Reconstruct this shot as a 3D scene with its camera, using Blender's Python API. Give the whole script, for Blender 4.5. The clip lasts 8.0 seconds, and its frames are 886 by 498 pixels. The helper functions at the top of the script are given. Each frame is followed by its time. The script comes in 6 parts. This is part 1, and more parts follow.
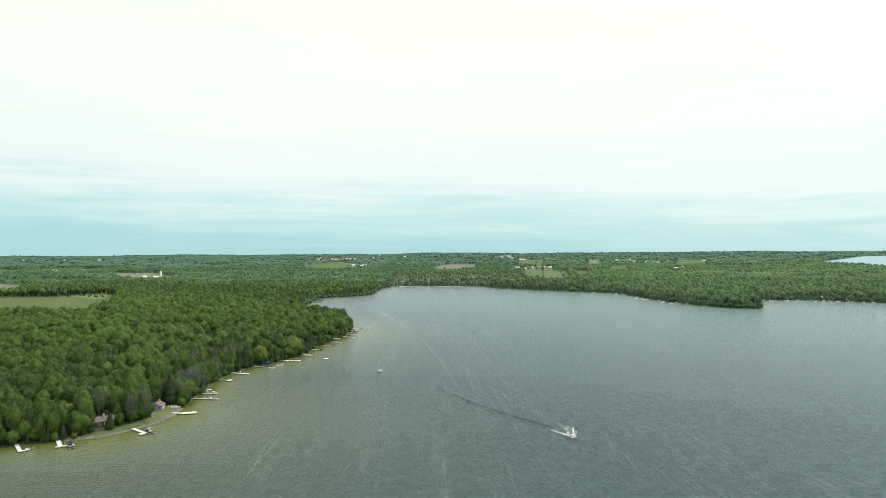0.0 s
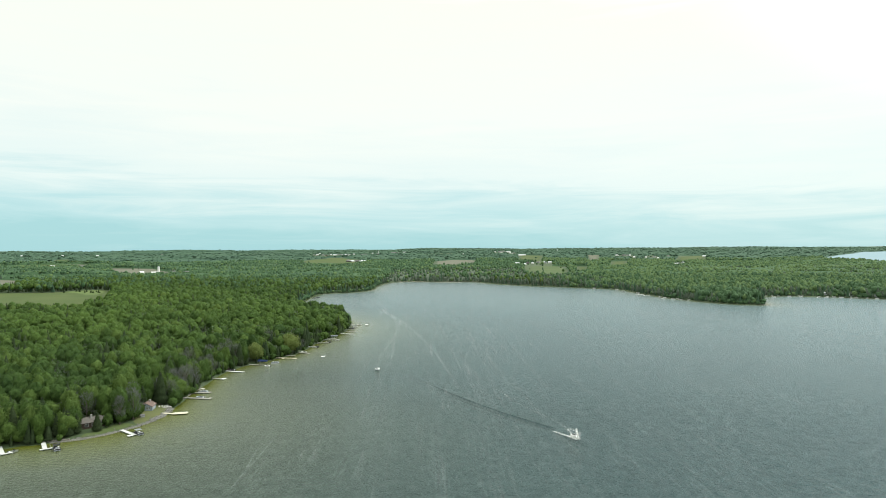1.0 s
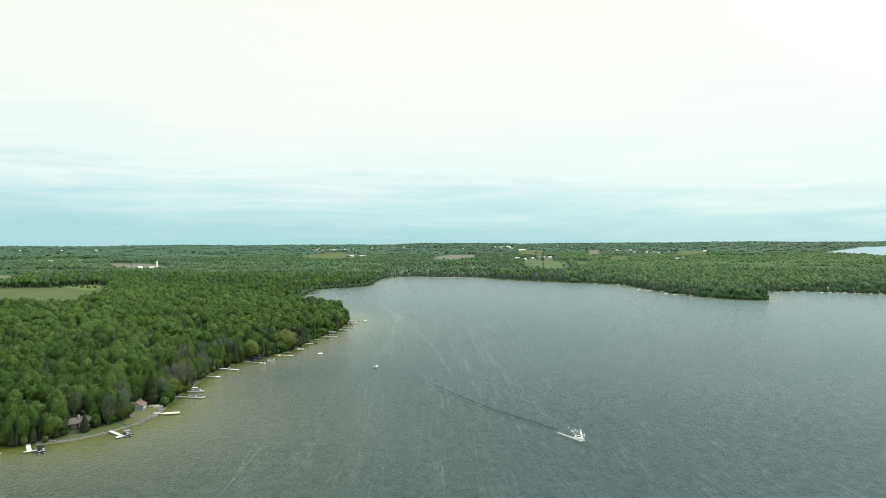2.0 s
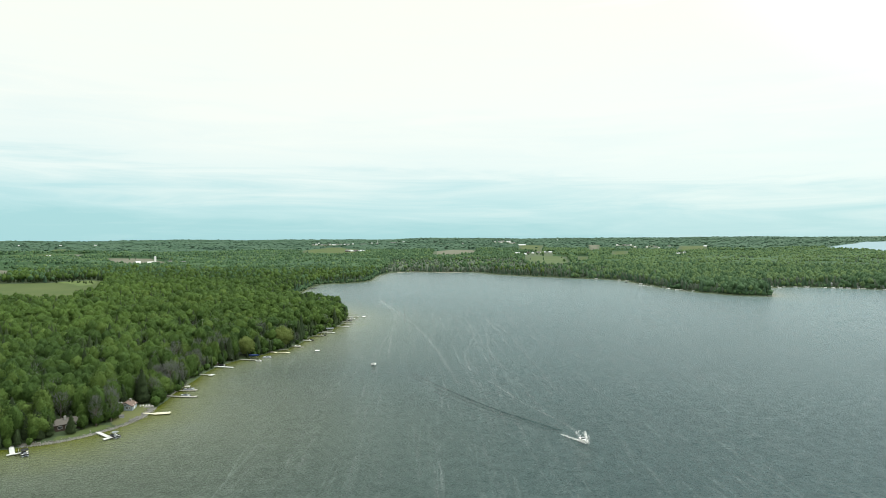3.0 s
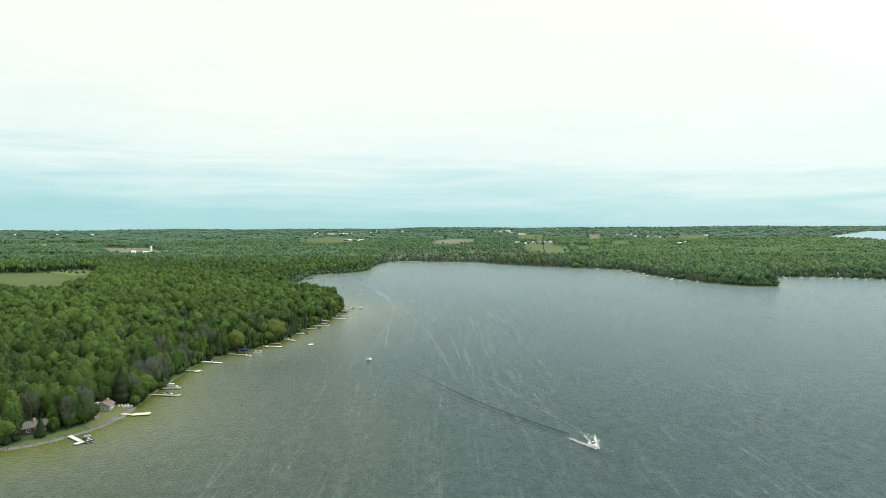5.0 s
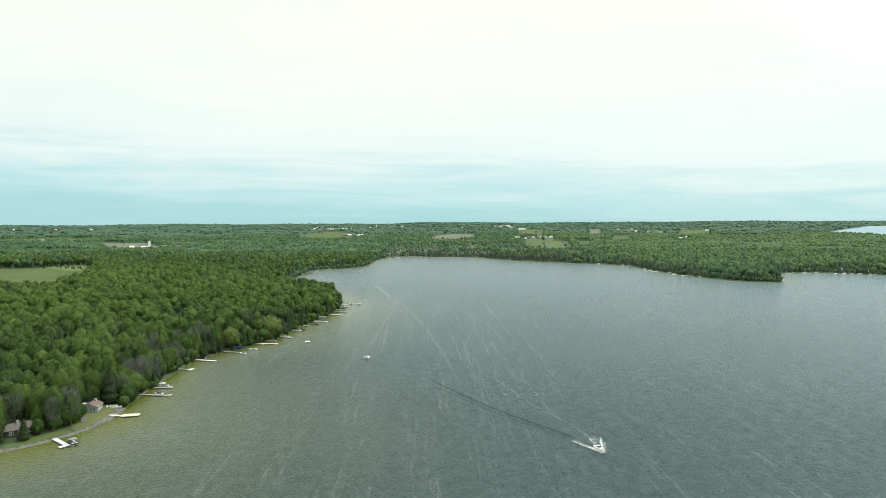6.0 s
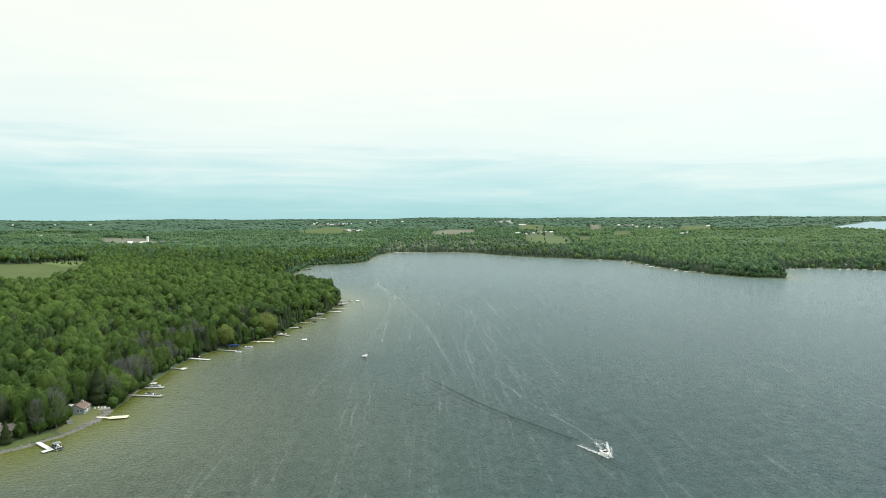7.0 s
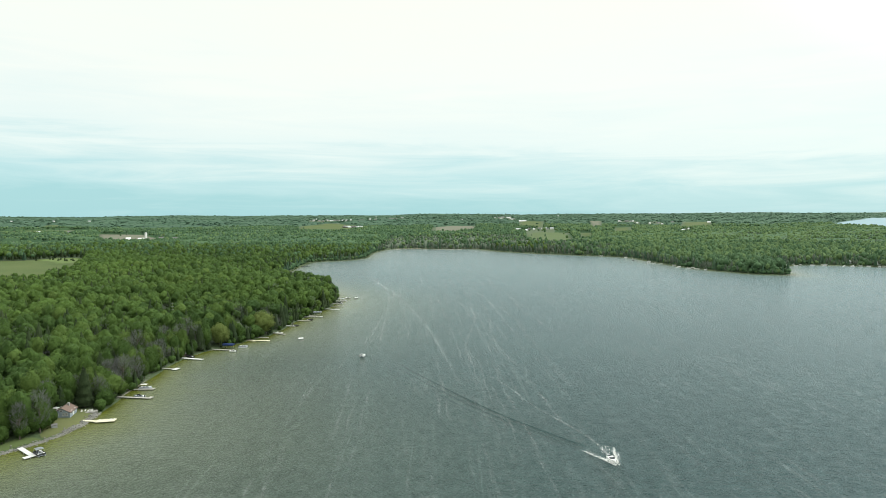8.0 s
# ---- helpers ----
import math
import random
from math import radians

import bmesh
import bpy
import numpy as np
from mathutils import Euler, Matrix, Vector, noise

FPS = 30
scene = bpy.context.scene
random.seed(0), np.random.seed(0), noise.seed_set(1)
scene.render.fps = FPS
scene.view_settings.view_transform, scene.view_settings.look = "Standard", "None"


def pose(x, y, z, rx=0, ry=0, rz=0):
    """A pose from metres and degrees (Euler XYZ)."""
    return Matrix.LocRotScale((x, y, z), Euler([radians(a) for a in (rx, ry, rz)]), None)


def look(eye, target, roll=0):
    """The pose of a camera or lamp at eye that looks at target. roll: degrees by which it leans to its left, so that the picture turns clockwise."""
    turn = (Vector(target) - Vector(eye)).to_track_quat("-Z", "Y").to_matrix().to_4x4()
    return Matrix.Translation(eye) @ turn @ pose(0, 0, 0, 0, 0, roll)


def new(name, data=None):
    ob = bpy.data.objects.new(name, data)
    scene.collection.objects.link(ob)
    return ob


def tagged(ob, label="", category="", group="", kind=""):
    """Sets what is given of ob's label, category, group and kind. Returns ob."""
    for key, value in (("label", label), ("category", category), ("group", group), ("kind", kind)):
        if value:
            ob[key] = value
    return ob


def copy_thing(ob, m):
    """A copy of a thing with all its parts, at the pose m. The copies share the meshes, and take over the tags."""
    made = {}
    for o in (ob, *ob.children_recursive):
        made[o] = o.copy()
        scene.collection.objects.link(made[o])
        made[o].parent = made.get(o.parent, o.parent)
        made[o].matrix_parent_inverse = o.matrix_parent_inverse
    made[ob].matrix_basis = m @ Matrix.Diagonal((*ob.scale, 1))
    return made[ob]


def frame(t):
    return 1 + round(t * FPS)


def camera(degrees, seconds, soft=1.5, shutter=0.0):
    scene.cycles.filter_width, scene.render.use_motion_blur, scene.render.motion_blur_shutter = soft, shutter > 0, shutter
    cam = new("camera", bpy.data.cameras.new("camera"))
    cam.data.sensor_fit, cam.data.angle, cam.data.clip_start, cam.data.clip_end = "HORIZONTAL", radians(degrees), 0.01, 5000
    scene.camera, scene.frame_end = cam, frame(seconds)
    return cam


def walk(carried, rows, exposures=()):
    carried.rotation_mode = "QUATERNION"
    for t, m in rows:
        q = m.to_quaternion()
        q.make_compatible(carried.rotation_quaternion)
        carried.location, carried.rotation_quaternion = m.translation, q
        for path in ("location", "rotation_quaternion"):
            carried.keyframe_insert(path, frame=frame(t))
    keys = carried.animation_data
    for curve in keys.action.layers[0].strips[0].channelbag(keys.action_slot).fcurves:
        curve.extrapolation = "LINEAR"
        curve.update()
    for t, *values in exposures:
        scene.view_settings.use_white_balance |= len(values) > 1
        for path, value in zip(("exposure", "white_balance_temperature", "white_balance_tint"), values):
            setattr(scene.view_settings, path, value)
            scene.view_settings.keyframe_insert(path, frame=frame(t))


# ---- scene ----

# ---------------------------------------------------------------- camera
cam = camera(70.0, 8.0, soft=0.75)
PATH = [  # seconds, eye, yaw, tilt, lean in degrees
    (0.0, (0.00, 0.00, 85.00), -0.431, 0.232, -0.358),
    (0.5, (0.10, 5.25, 84.98), -0.462, 0.037, -0.354),
    (1.0, (0.21, 10.50, 84.95), -0.483, -0.180, -0.350),
    (1.5, (0.31, 15.74, 84.90), -0.492, -0.411, -0.346),
    (3.0, (0.66, 31.43, 84.72), -0.507, -1.100, -0.336),
    (3.5, (0.79, 36.64, 84.64), -0.533, -1.334, -0.333),
    (4.0, (0.91, 41.85, 84.55), -0.544, -1.579, -0.330),
    (4.5, (1.04, 47.05, 84.46), -0.554, -1.823, -0.327),
    (6.0, (1.43, 62.59, 84.14), -0.567, -2.519, -0.320),
    (6.5, (1.57, 67.75, 84.03), -0.565, -2.728, -0.318),
    (7.0, (1.70, 72.90, 83.91), -0.552, -2.931, -0.316),
    (7.5, (1.84, 78.03, 83.79), -0.557, -3.103, -0.314),
    (8.0, (1.97, 83.15, 83.67), -0.550, -3.269, -0.313),
]


def heading(eye, yaw, tilt, lean):
    a, b = radians(yaw), radians(tilt)
    way = Vector((-math.sin(a) * math.cos(b), math.cos(a) * math.cos(b), math.sin(b)))
    return look(eye, Vector(eye) + way * 100, lean)


walk(cam, [(t, heading(eye, yaw, tilt, lean)) for t, eye, yaw, tilt, lean in PATH],
     exposures=[(0.0, 0.05, 6200, 3), (8.0, 0.05, 6200, 3)])

# ---------------------------------------------------------------- world and sun
world = bpy.data.worlds.new("overcast_sky")
scene.world = world
world.use_nodes = True
wn, wl = world.node_tree.nodes, world.node_tree.links
wn.clear()


def wnode(kind, **values):
    node = wn.new(kind)
    for key, value in values.items():
        node.inputs[key].default_value = value
    return node


SUN_UP, SUN_ROUND = 46.0, 62.0   # elevation and compass bearing (from +y, clockwise)
sky = wn.new("ShaderNodeTexSky")
sky.sky_type, sky.sun_disc = "NISHITA", False
sky.sun_elevation, sky.sun_rotation = radians(SUN_UP), radians(SUN_ROUND)
coord = wn.new("ShaderNodeTexCoord")
split = wn.new("ShaderNodeSeparateXYZ")
wl.new(coord.outputs["Generated"], split.inputs[0])
# layered cloud: thin streaks low over the horizon, an even veil higher up
stretch = wn.new("ShaderNodeMapping")
stretch.inputs["Scale"].default_value = (1.0, 1.0, 11.0)
wl.new(coord.outputs["Generated"], stretch.inputs[0])
streaks = wnode("ShaderNodeTexNoise", Scale=3.6, Detail=6.0, Roughness=0.6, Distortion=0.7)
wl.new(stretch.outputs[0], streaks.inputs["Vector"])
broad = wnode("ShaderNodeTexNoise", Scale=2.1, Detail=3.0, Roughness=0.5)
stretch2 = wn.new("ShaderNodeMapping")
stretch2.inputs["Scale"].default_value = (1.0, 1.0, 3.0)
wl.new(coord.outputs["Generated"], stretch2.inputs[0])
wl.new(stretch2.outputs[0], broad.inputs["Vector"])
shift = wn.new("ShaderNodeMath")
shift.operation = "MULTIPLY_ADD"
shift.inputs[1].default_value, shift.inputs[2].default_value = 0.13, -0.065
wl.new(streaks.outputs["Fac"], shift.inputs[0])
shift2 = wn.new("ShaderNodeMath")
shift2.operation = "MULTIPLY_ADD"
shift2.inputs[1].default_value, shift2.inputs[2].default_value = 0.22, -0.11
wl.new(broad.outputs["Fac"], shift2.inputs[0])
high = wn.new("ShaderNodeMath")
high.operation = "MULTIPLY"
wl.new(split.outputs["Z"], high.inputs[0])
high.inputs[1].default_value = 1.0
east = wn.new("ShaderNodeMath")
east.operation = "MULTIPLY_ADD"
wl.new(split.outputs["X"], east.inputs[0])
east.inputs[1].default_value = 0.03
wl.new(shift.outputs[0], east.inputs[2])
lift = wn.new("ShaderNodeMath")
lift.operation = "ADD"
wl.new(high.outputs[0], lift.inputs[0])
wl.new(east.outputs[0], lift.inputs[1])
lift2 = wn.new("ShaderNodeMath")
lift2.operation = "MULTIPLY_ADD"
wl.new(shift2.outputs[0], lift2.inputs[0])
wl.new(lift.outputs[0], lift2.inputs[2])
fade = wn.new("ShaderNodeMapRange")
fade.inputs["From Max"].default_value = 0.25
wl.new(split.outputs["Z"], fade.inputs["Value"])
wl.new(fade.outputs[0], lift2.inputs[1])
ramp = wn.new("ShaderNodeValToRGB")
stops = [(0.0, (0.42, 0.66, 0.68)), (0.042, (0.55, 0.74, 0.75)), (0.10, (0.83, 0.88, 0.84)), (0.20, (0.955, 0.93, 0.855)),
         (0.36, (1.0, 0.955, 0.835)), (0.6, (1.6, 1.55, 1.48)), (1.0, (2.0, 1.95, 1.86))]
while len(ramp.color_ramp.elements) < len(stops):
    ramp.color_ramp.elements.new(0.5)
for element, (place, colour) in zip(ramp.color_ramp.elements, stops):
    element.position, element.color = place, (*colour, 1)
wl.new(lift2.outputs[0], ramp.inputs[0])
dim = wn.new("ShaderNodeMix")
dim.data_type, dim.blend_type = "RGBA", "MULTIPLY"
dim.inputs["Factor"].default_value = 1.0
wl.new(sky.outputs[0], dim.inputs["A"])
dim.inputs["B"].default_value = (0.1, 0.1, 0.1, 1)
cover = wn.new("ShaderNodeMix")
cover.data_type = "RGBA"
cover.inputs["Factor"].default_value = 0.92
wl.new(dim.outputs["Result"], cover.inputs["A"])
wl.new(ramp.outputs[0], cover.inputs["B"])
back = wnode("ShaderNodeBackground", Strength=1.08)
# the veiled sun brightens the cloud round it
veil = wn.new("ShaderNodeVectorMath")
veil.operation = "DOT_PRODUCT"
wl.new(coord.outputs["Generated"], veil.inputs[0])
veil.inputs[1].default_value = (math.sin(radians(SUN_ROUND)) * math.cos(radians(SUN_UP)), math.cos(radians(SUN_ROUND)) * math.cos(radians(SUN_UP)),
                                math.sin(radians(SUN_UP)))
near_sun = wn.new("ShaderNodeMapRange")
near_sun.interpolation_type = "SMOOTHSTEP"
near_sun.inputs["From Min"].default_value, near_sun.inputs["From Max"].default_value = 0.72, 1.05
near_sun.inputs["To Min"].default_value, near_sun.inputs["To Max"].default_value = 1.0, 2.3
wl.new(veil.outputs["Value"], near_sun.inputs["Value"])
lit = wn.new("ShaderNodeVectorMath")
lit.operation = "SCALE"
wl.new(cover.outputs["Result"], lit.inputs[0])
wl.new(near_sun.outputs[0], lit.inputs["Scale"])
wl.new(lit.outputs[0], back.inputs["Color"])
wl.new(back.outputs[0], wn.new("ShaderNodeOutputWorld").inputs["Surface"])

sun = new("sun", bpy.data.lights.new("sun", "SUN"))
sun.data.energy, sun.data.angle, sun.data.color = 1.1, radians(14), (1.0, 0.96, 0.9)
a, b = radians(SUN_ROUND), radians(SUN_UP)
sun.matrix_world = look(Vector((math.sin(a) * math.cos(b), math.cos(a) * math.cos(b), math.sin(b))) * 900, (0, 0, 0))

# ---------------------------------------------------------------- materials


class Paint:
    """A node material, built step by step."""

    def __init__(self, name, rough=0.7, metal=0.0, spec=0.5):
        self.mat = bpy.data.materials.new(name)
        self.mat.use_nodes = True
        self.n, self.l = self.mat.node_tree.nodes, self.mat.node_tree.links
        self.b = self.n["Principled BSDF"]
        self.b.inputs["Roughness"].default_value = rough
        self.b.inputs["Metallic"].default_value = metal
        self.b.inputs["Specular IOR Level"].default_value = spec
        self.place = self.n.new("ShaderNodeNewGeometry").outputs["Position"]

    def put(self, node, key, value):
        if isinstance(value, bpy.types.NodeSocket):
            self.l.new(value, node.inputs[key])
        elif isinstance(value, tuple) and len(value) == 3 and node.inputs[key].type == "RGBA":
            node.inputs[key].default_value = (*value, 1)
        else:
            node.inputs[key].default_value = value

    def scaled(self, x, y, z, turn=0.0):
        node = self.n.new("ShaderNodeMapping")
        node.inputs["Scale"].default_value = (x, y, z)
        node.inputs["Rotation"].default_value = (0, 0, radians(turn))
        self.l.new(self.place, node.inputs[0])
        return node.outputs[0]

    def noise(self, scale, detail=3.0, rough=0.55, vector=None, warp=0.0):
        node = self.n.new("ShaderNodeTexNoise")
        self.l.new(vector or self.place, node.inputs["Vector"])
        for key, value in (("Scale", scale), ("Detail", detail), ("Roughness", rough), ("Distortion", warp)):
            node.inputs[key].default_value = value
        return node.outputs["Fac"]

    def attribute(self, name):
        node = self.n.new("ShaderNodeAttribute")
        node.attribute_name = name
        return node.outputs["Fac"]

    def random(self):
        return self.n.new("ShaderNodeObjectInfo").outputs["Random"]

    def island(self):
        return self.n.new("ShaderNodeNewGeometry").outputs["Random Per Island"]

    def span(self, value, low, high, out_low=0.0, out_high=1.0):
        node = self.n.new("ShaderNodeMapRange")
        for key, v in (("Value", value), ("From Min", low), ("From Max", high), ("To Min", out_low), ("To Max", out_high)):
            self.put(node, key, v)
        return node.outputs[0]

    def sum(self, p, q, how="ADD"):
        node = self.n.new("ShaderNodeMath")
        node.operation = how
        self.put(node, 0, p)
        self.put(node, 1, q)
        return node.outputs[0]

    def mix(self, factor, p, q, how="MIX"):
        node = self.n.new("ShaderNodeMix")
        node.data_type, node.blend_type = "RGBA", how
        for key, v in (("Factor", factor), ("A", p), ("B", q)):
            if key == "Factor":
                self.put(node, key, v)
            elif isinstance(v, bpy.types.NodeSocket):
                self.l.new(v, node.inputs[key])
            else:
                node.inputs[key].default_value = (*v, 1)
        return node.outputs["Result"]

    def colour(self, value):
        self.put(self.b, "Base Color", value)
        return self

    def bump(self, height, strength=0.5, distance=0.05):
        node = self.n.new("ShaderNodeBump")
        node.inputs["Strength"].default_value, node.inputs["Distance"].default_value = strength, distance
        self.l.new(height, node.inputs["Height"])
        self.l.new(node.outputs[0], self.b.inputs["Normal"])
        return self


def plain(name, colour, rough=0.6, metal=0.0, vary=0.25, scale=3.0, bump=0.02):
    """Weathered paint, timber, metal or stone: one colour with grain and stains."""
    p = Paint(name, rough, metal)
    dark = tuple(c * (1 - vary) for c in colour)
    light = tuple(min(1, c * (1 + vary * 0.5)) for c in colour)
    stain = p.mix(p.noise(scale * 0.25), dark, light)
    p.colour(p.mix(p.span(p.noise(scale * 4, 4), 0.35, 0.7, 0.0, 0.5), stain, tuple(c * (1 - vary) for c in colour)))
    p.bump(p.noise(scale * 6, 3), 0.3, bump)
    return p.mat


def foliage(name, dark, light, spread=0.36, grain=0.55, relief=0.85, rounding=0.72):
    """Leaves: each tree has a tone of its own, each clump varies a little, broad patches vary over the woods."""
    p = Paint(name, 0.8, 0.0, 0.08)
    tone = p.attribute("tone")
    tree = p.sum(p.sum(tone, p.random()), 1.0, "MODULO")
    patch = p.noise(0.016, 3.0)
    wide = p.noise(0.0042, 3.0)
    share = p.sum(p.sum(tree, spread, "MULTIPLY"), p.span(patch, 0.3, 0.7, -0.08, 0.34))
    base = p.mix(p.sum(share, p.span(wide, 0.35, 0.65, -0.08, 0.40)), dark, light)
    leaf = p.mix(p.span(p.noise(1.1, 4, 0.75), 0.38, 0.7, 0.0, grain), base, tuple(c * 0.55 for c in dark))
    leaf = p.mix(p.sum(p.island(), 0.2, "MULTIPLY"), leaf, tuple(c * 0.6 for c in dark))
    p.colour(leaf)
    soft = p.n.new("ShaderNodeAttribute")
    soft.attribute_name = "bough"
    turn = p.n.new("ShaderNodeVectorTransform")
    turn.vector_type, turn.convert_from, turn.convert_to = "NORMAL", "OBJECT", "WORLD"
    p.l.new(soft.outputs["Vector"], turn.inputs[0])
    bend = p.n.new("ShaderNodeMix")
    bend.data_type = "VECTOR"
    bend.inputs["Factor"].default_value = rounding
    p.l.new(p.n.new("ShaderNodeNewGeometry").outputs["Normal"], bend.inputs["A"])
    p.l.new(turn.outputs[0], bend.inputs["B"])
    clump = p.n.new("ShaderNodeBump")
    clump.inputs["Strength"].default_value, clump.inputs["Distance"].default_value = relief, 0.8
    p.l.new(p.noise(0.9, 4, 0.75), clump.inputs["Height"])
    p.l.new(bend.outputs["Result"], clump.inputs["Normal"])
    p.l.new(clump.outputs[0], p.b.inputs["Normal"])
    glow = p.n.new("ShaderNodeBsdfTranslucent")
    p.l.new(leaf, glow.inputs["Color"])
    both = p.n.new("ShaderNodeMixShader")
    both.inputs[0].default_value = 0.16
    p.l.new(p.b.outputs[0], both.inputs[1])
    p.l.new(glow.outputs[0], both.inputs[2])
    p.l.new(both.outputs[0], p.n["Material Output"].inputs["Surface"])
    return p.mat


LEAF = foliage("leaf_green", (0.038, 0.074, 0.021), (0.122, 0.196, 0.040))
# leaf and needle colours of the far woods, with haze put into the colour
HAZE_LEAF = foliage("haze_tinted_leaf", (0.056, 0.108, 0.053), (0.102, 0.172, 0.074), 0.3, 0.4, 0.2, 0.5)
HAZE_NEEDLE = foliage("haze_tinted_needle", (0.048, 0.092, 0.054), (0.080, 0.134, 0.074), 0.3, 0.4, 0.2, 0.5)
LEAF_PALE = foliage("leaf_pale", (0.074, 0.126, 0.028), (0.140, 0.204, 0.050))
WILLOW_LEAF = foliage("willow_leaf", (0.150, 0.195, 0.052), (0.225, 0.280, 0.085))
# far version of the pale leaf, lightened in its colour as haze would
HAZE_PALE_LEAF = foliage("haze_tinted_pale_leaf", (0.098, 0.162, 0.066), (0.158, 0.228, 0.086), 0.3, 0.4, 0.2, 0.5)
NEEDLE = foliage("needle_green", (0.034, 0.056, 0.025), (0.074, 0.100, 0.040))
# horizon woods: the blue cast of distant haze is mixed into these colours
HAZE_HILL_LEAF = foliage("haze_tinted_hill_leaf", (0.058, 0.108, 0.072), (0.096, 0.162, 0.094), 0.3, 0.3, 0.0, 0.0)
HAZE_HILL_NEEDLE = foliage("haze_tinted_hill_needle", (0.052, 0.096, 0.068), (0.080, 0.134, 0.088), 0.3, 0.3, 0.0, 0.0)
TWIG = foliage("bare_twig", (0.150, 0.160, 0.145), (0.225, 0.235, 0.215))
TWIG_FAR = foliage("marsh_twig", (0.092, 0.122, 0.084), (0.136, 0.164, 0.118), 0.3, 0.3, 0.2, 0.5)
BARK = plain("bark", (0.12, 0.10, 0.08), 0.9, 0, 0.4, 2.0, 0.05)

p = Paint("woodland_floor", 0.95)
p.colour(p.mix(p.noise(0.3, 4), (0.030, 0.052, 0.018), (0.058, 0.086, 0.030)))
p.bump(p.noise(0.8, 4), 0.6, 0.4)
FLOOR = p.mat

# ---------------------------------------------------------------- lake outline and lie of the land
WEST = [(-360, -300), (-330, 0), (-270, 170), (-218, 252), (-193, 280), (-175, 287), (-163, 293), (-154, 300), (-149, 308),
        (-143, 319), (-140, 328), (-141, 340), (-142, 350), (-144, 370), (-144, 395), (-148, 423), (-146, 450), (-138, 470),
        (-130, 483), (-122, 500), (-114, 514), (-111, 536), (-107, 581), (-98, 614), (-93, 656), (-96, 712), (-118, 770),
        (-165, 850), (-205, 930), (-214, 1003)]
BAY = [(-221, 1148), (-208, 1189), (-167, 1200), (-130, 1259), (-137, 1386), (-128, 1493), (-106, 1563), (-37, 1580), (-22, 1553),
       (60, 1545), (102, 1538), (123, 1464), (201, 1369), (265, 1324), (314, 1282), (360, 1243), (362, 1136), (372, 1057),
       (388, 987), (409, 945), (429, 915)]
EAST = [(463, 902), (470, 912), (480, 960), (528, 1050), (594, 1062), (662, 1019), (698, 983), (800, 900), (1000, 760),
        (1150, 480), (1200, 0), (1100, -700), (700, -980), (0, -1050), (-300, -800)]
LAKE = WEST + BAY + EAST


def smooth(points, rounds=2):
    """Chaikin's corner cutting on a closed line."""
    q = np.array(points, float)
    for _ in range(rounds):
        r = np.roll(q, -1, axis=0)
        q = np.stack([0.75 * q + 0.25 * r, 0.25 * q + 0.75 * r], 1).reshape(-1, 2)
    return q


def inside(poly, x, y):
    hit = np.zeros(x.shape, bool)
    for (ax, ay), (bx, by) in zip(poly, np.roll(poly, -1, axis=0)):
        if ay != by:
            hit ^= ((ay > y) != (by > y)) & (x < (bx - ax) * (y - ay) / (by - ay) + ax)
    return hit


def off_line(poly, x, y):
    """Distance to a closed line, positive outside."""
    if x.size <= 16:
        p0, p1 = poly, np.roll(poly, -1, axis=0)
        d = p1 - p0
        k = np.clip(((x[:, None] - p0[:, 0]) * d[:, 0] + (y[:, None] - p0[:, 1]) * d[:, 1]) / ((d ** 2).sum(1) + 1e-9), 0, 1)
        best = np.hypot(x[:, None] - p0[:, 0] - k * d[:, 0], y[:, None] - p0[:, 1] - k * d[:, 1]).min(1)
        rise = np.where(d[:, 1] == 0, 1e-9, d[:, 1])
        cross = ((p0[:, 1] > y[:, None]) != (p1[:, 1] > y[:, None])) & (x[:, None] < d[:, 0] * (y[:, None] - p0[:, 1]) / rise + p0[:, 0])
        return np.where(cross.sum(1) % 2 == 1, -best, best)
    best = np.full(x.shape, 1e9)
    for (ax, ay), (bx, by) in zip(poly, np.roll(poly, -1, axis=0)):
        dx, dy = bx - ax, by - ay
        k = np.clip(((x - ax) * dx + (y - ay) * dy) / (dx * dx + dy * dy + 1e-9), 0, 1)
        best = np.minimum(best, np.hypot(x - ax - k * dx, y - ay - k * dy))
    return np.where(inside(poly, x, y), -best, best)


SHORE = smooth(LAKE, 2)


def hills(x, y):
    return (np.sin(x / 310 + 1.3) * np.cos(y / 420 + 0.4) + 0.6 * np.sin(x / 170 + y / 240) + 0.35 * np.sin(x / 83 - y / 131 + 2))


def land(x, y, d=None):
    """Height of the ground; the lake's surface is 0."""
    x, y = np.asarray(x, float), np.asarray(y, float)
    d = off_line(SHORE, x, y) if d is None else d
    up = np.clip(d, 0, None)
    far = np.interp(np.hypot(x * 0.55, np.clip(y, 0, None)), [0, 1700, 2500, 3300, 4000, 4800, 6000], [0, 1, 8, 19, 33, 53, 80])
    z = 1.3 * (1 - np.exp(-up / 2.5)) + 5.5 * (1 - np.exp(-up / 110)) + far * (1 - np.exp(-up / 200))
    z = z + hills(x, y) * 2.3 * (1 - np.exp(-up / 150)) * (1 + 0.35 * np.clip(y / 1500 - 1, 0, 2))
    return np.where(d > 0, z, np.clip(-0.06 * -d - 0.05, -5, 0))

# ---------------------------------------------------------------- mesh helpers


def part(name, bm, material, parent=None, label=""):
    """Links a bmesh as one mesh object, under a thing or a part if one is given."""
    data = bpy.data.meshes.new(name)
    bm.to_mesh(data)
    bm.free()
    data.materials.append(material)
    ob = new(name, data)
    ob.parent = parent
    return tagged(ob, label)


def thing(name, label, category, group="", m=None):
    ob = tagged(new(name), label, category, group)
    ob.matrix_basis = m or Matrix()
    return ob


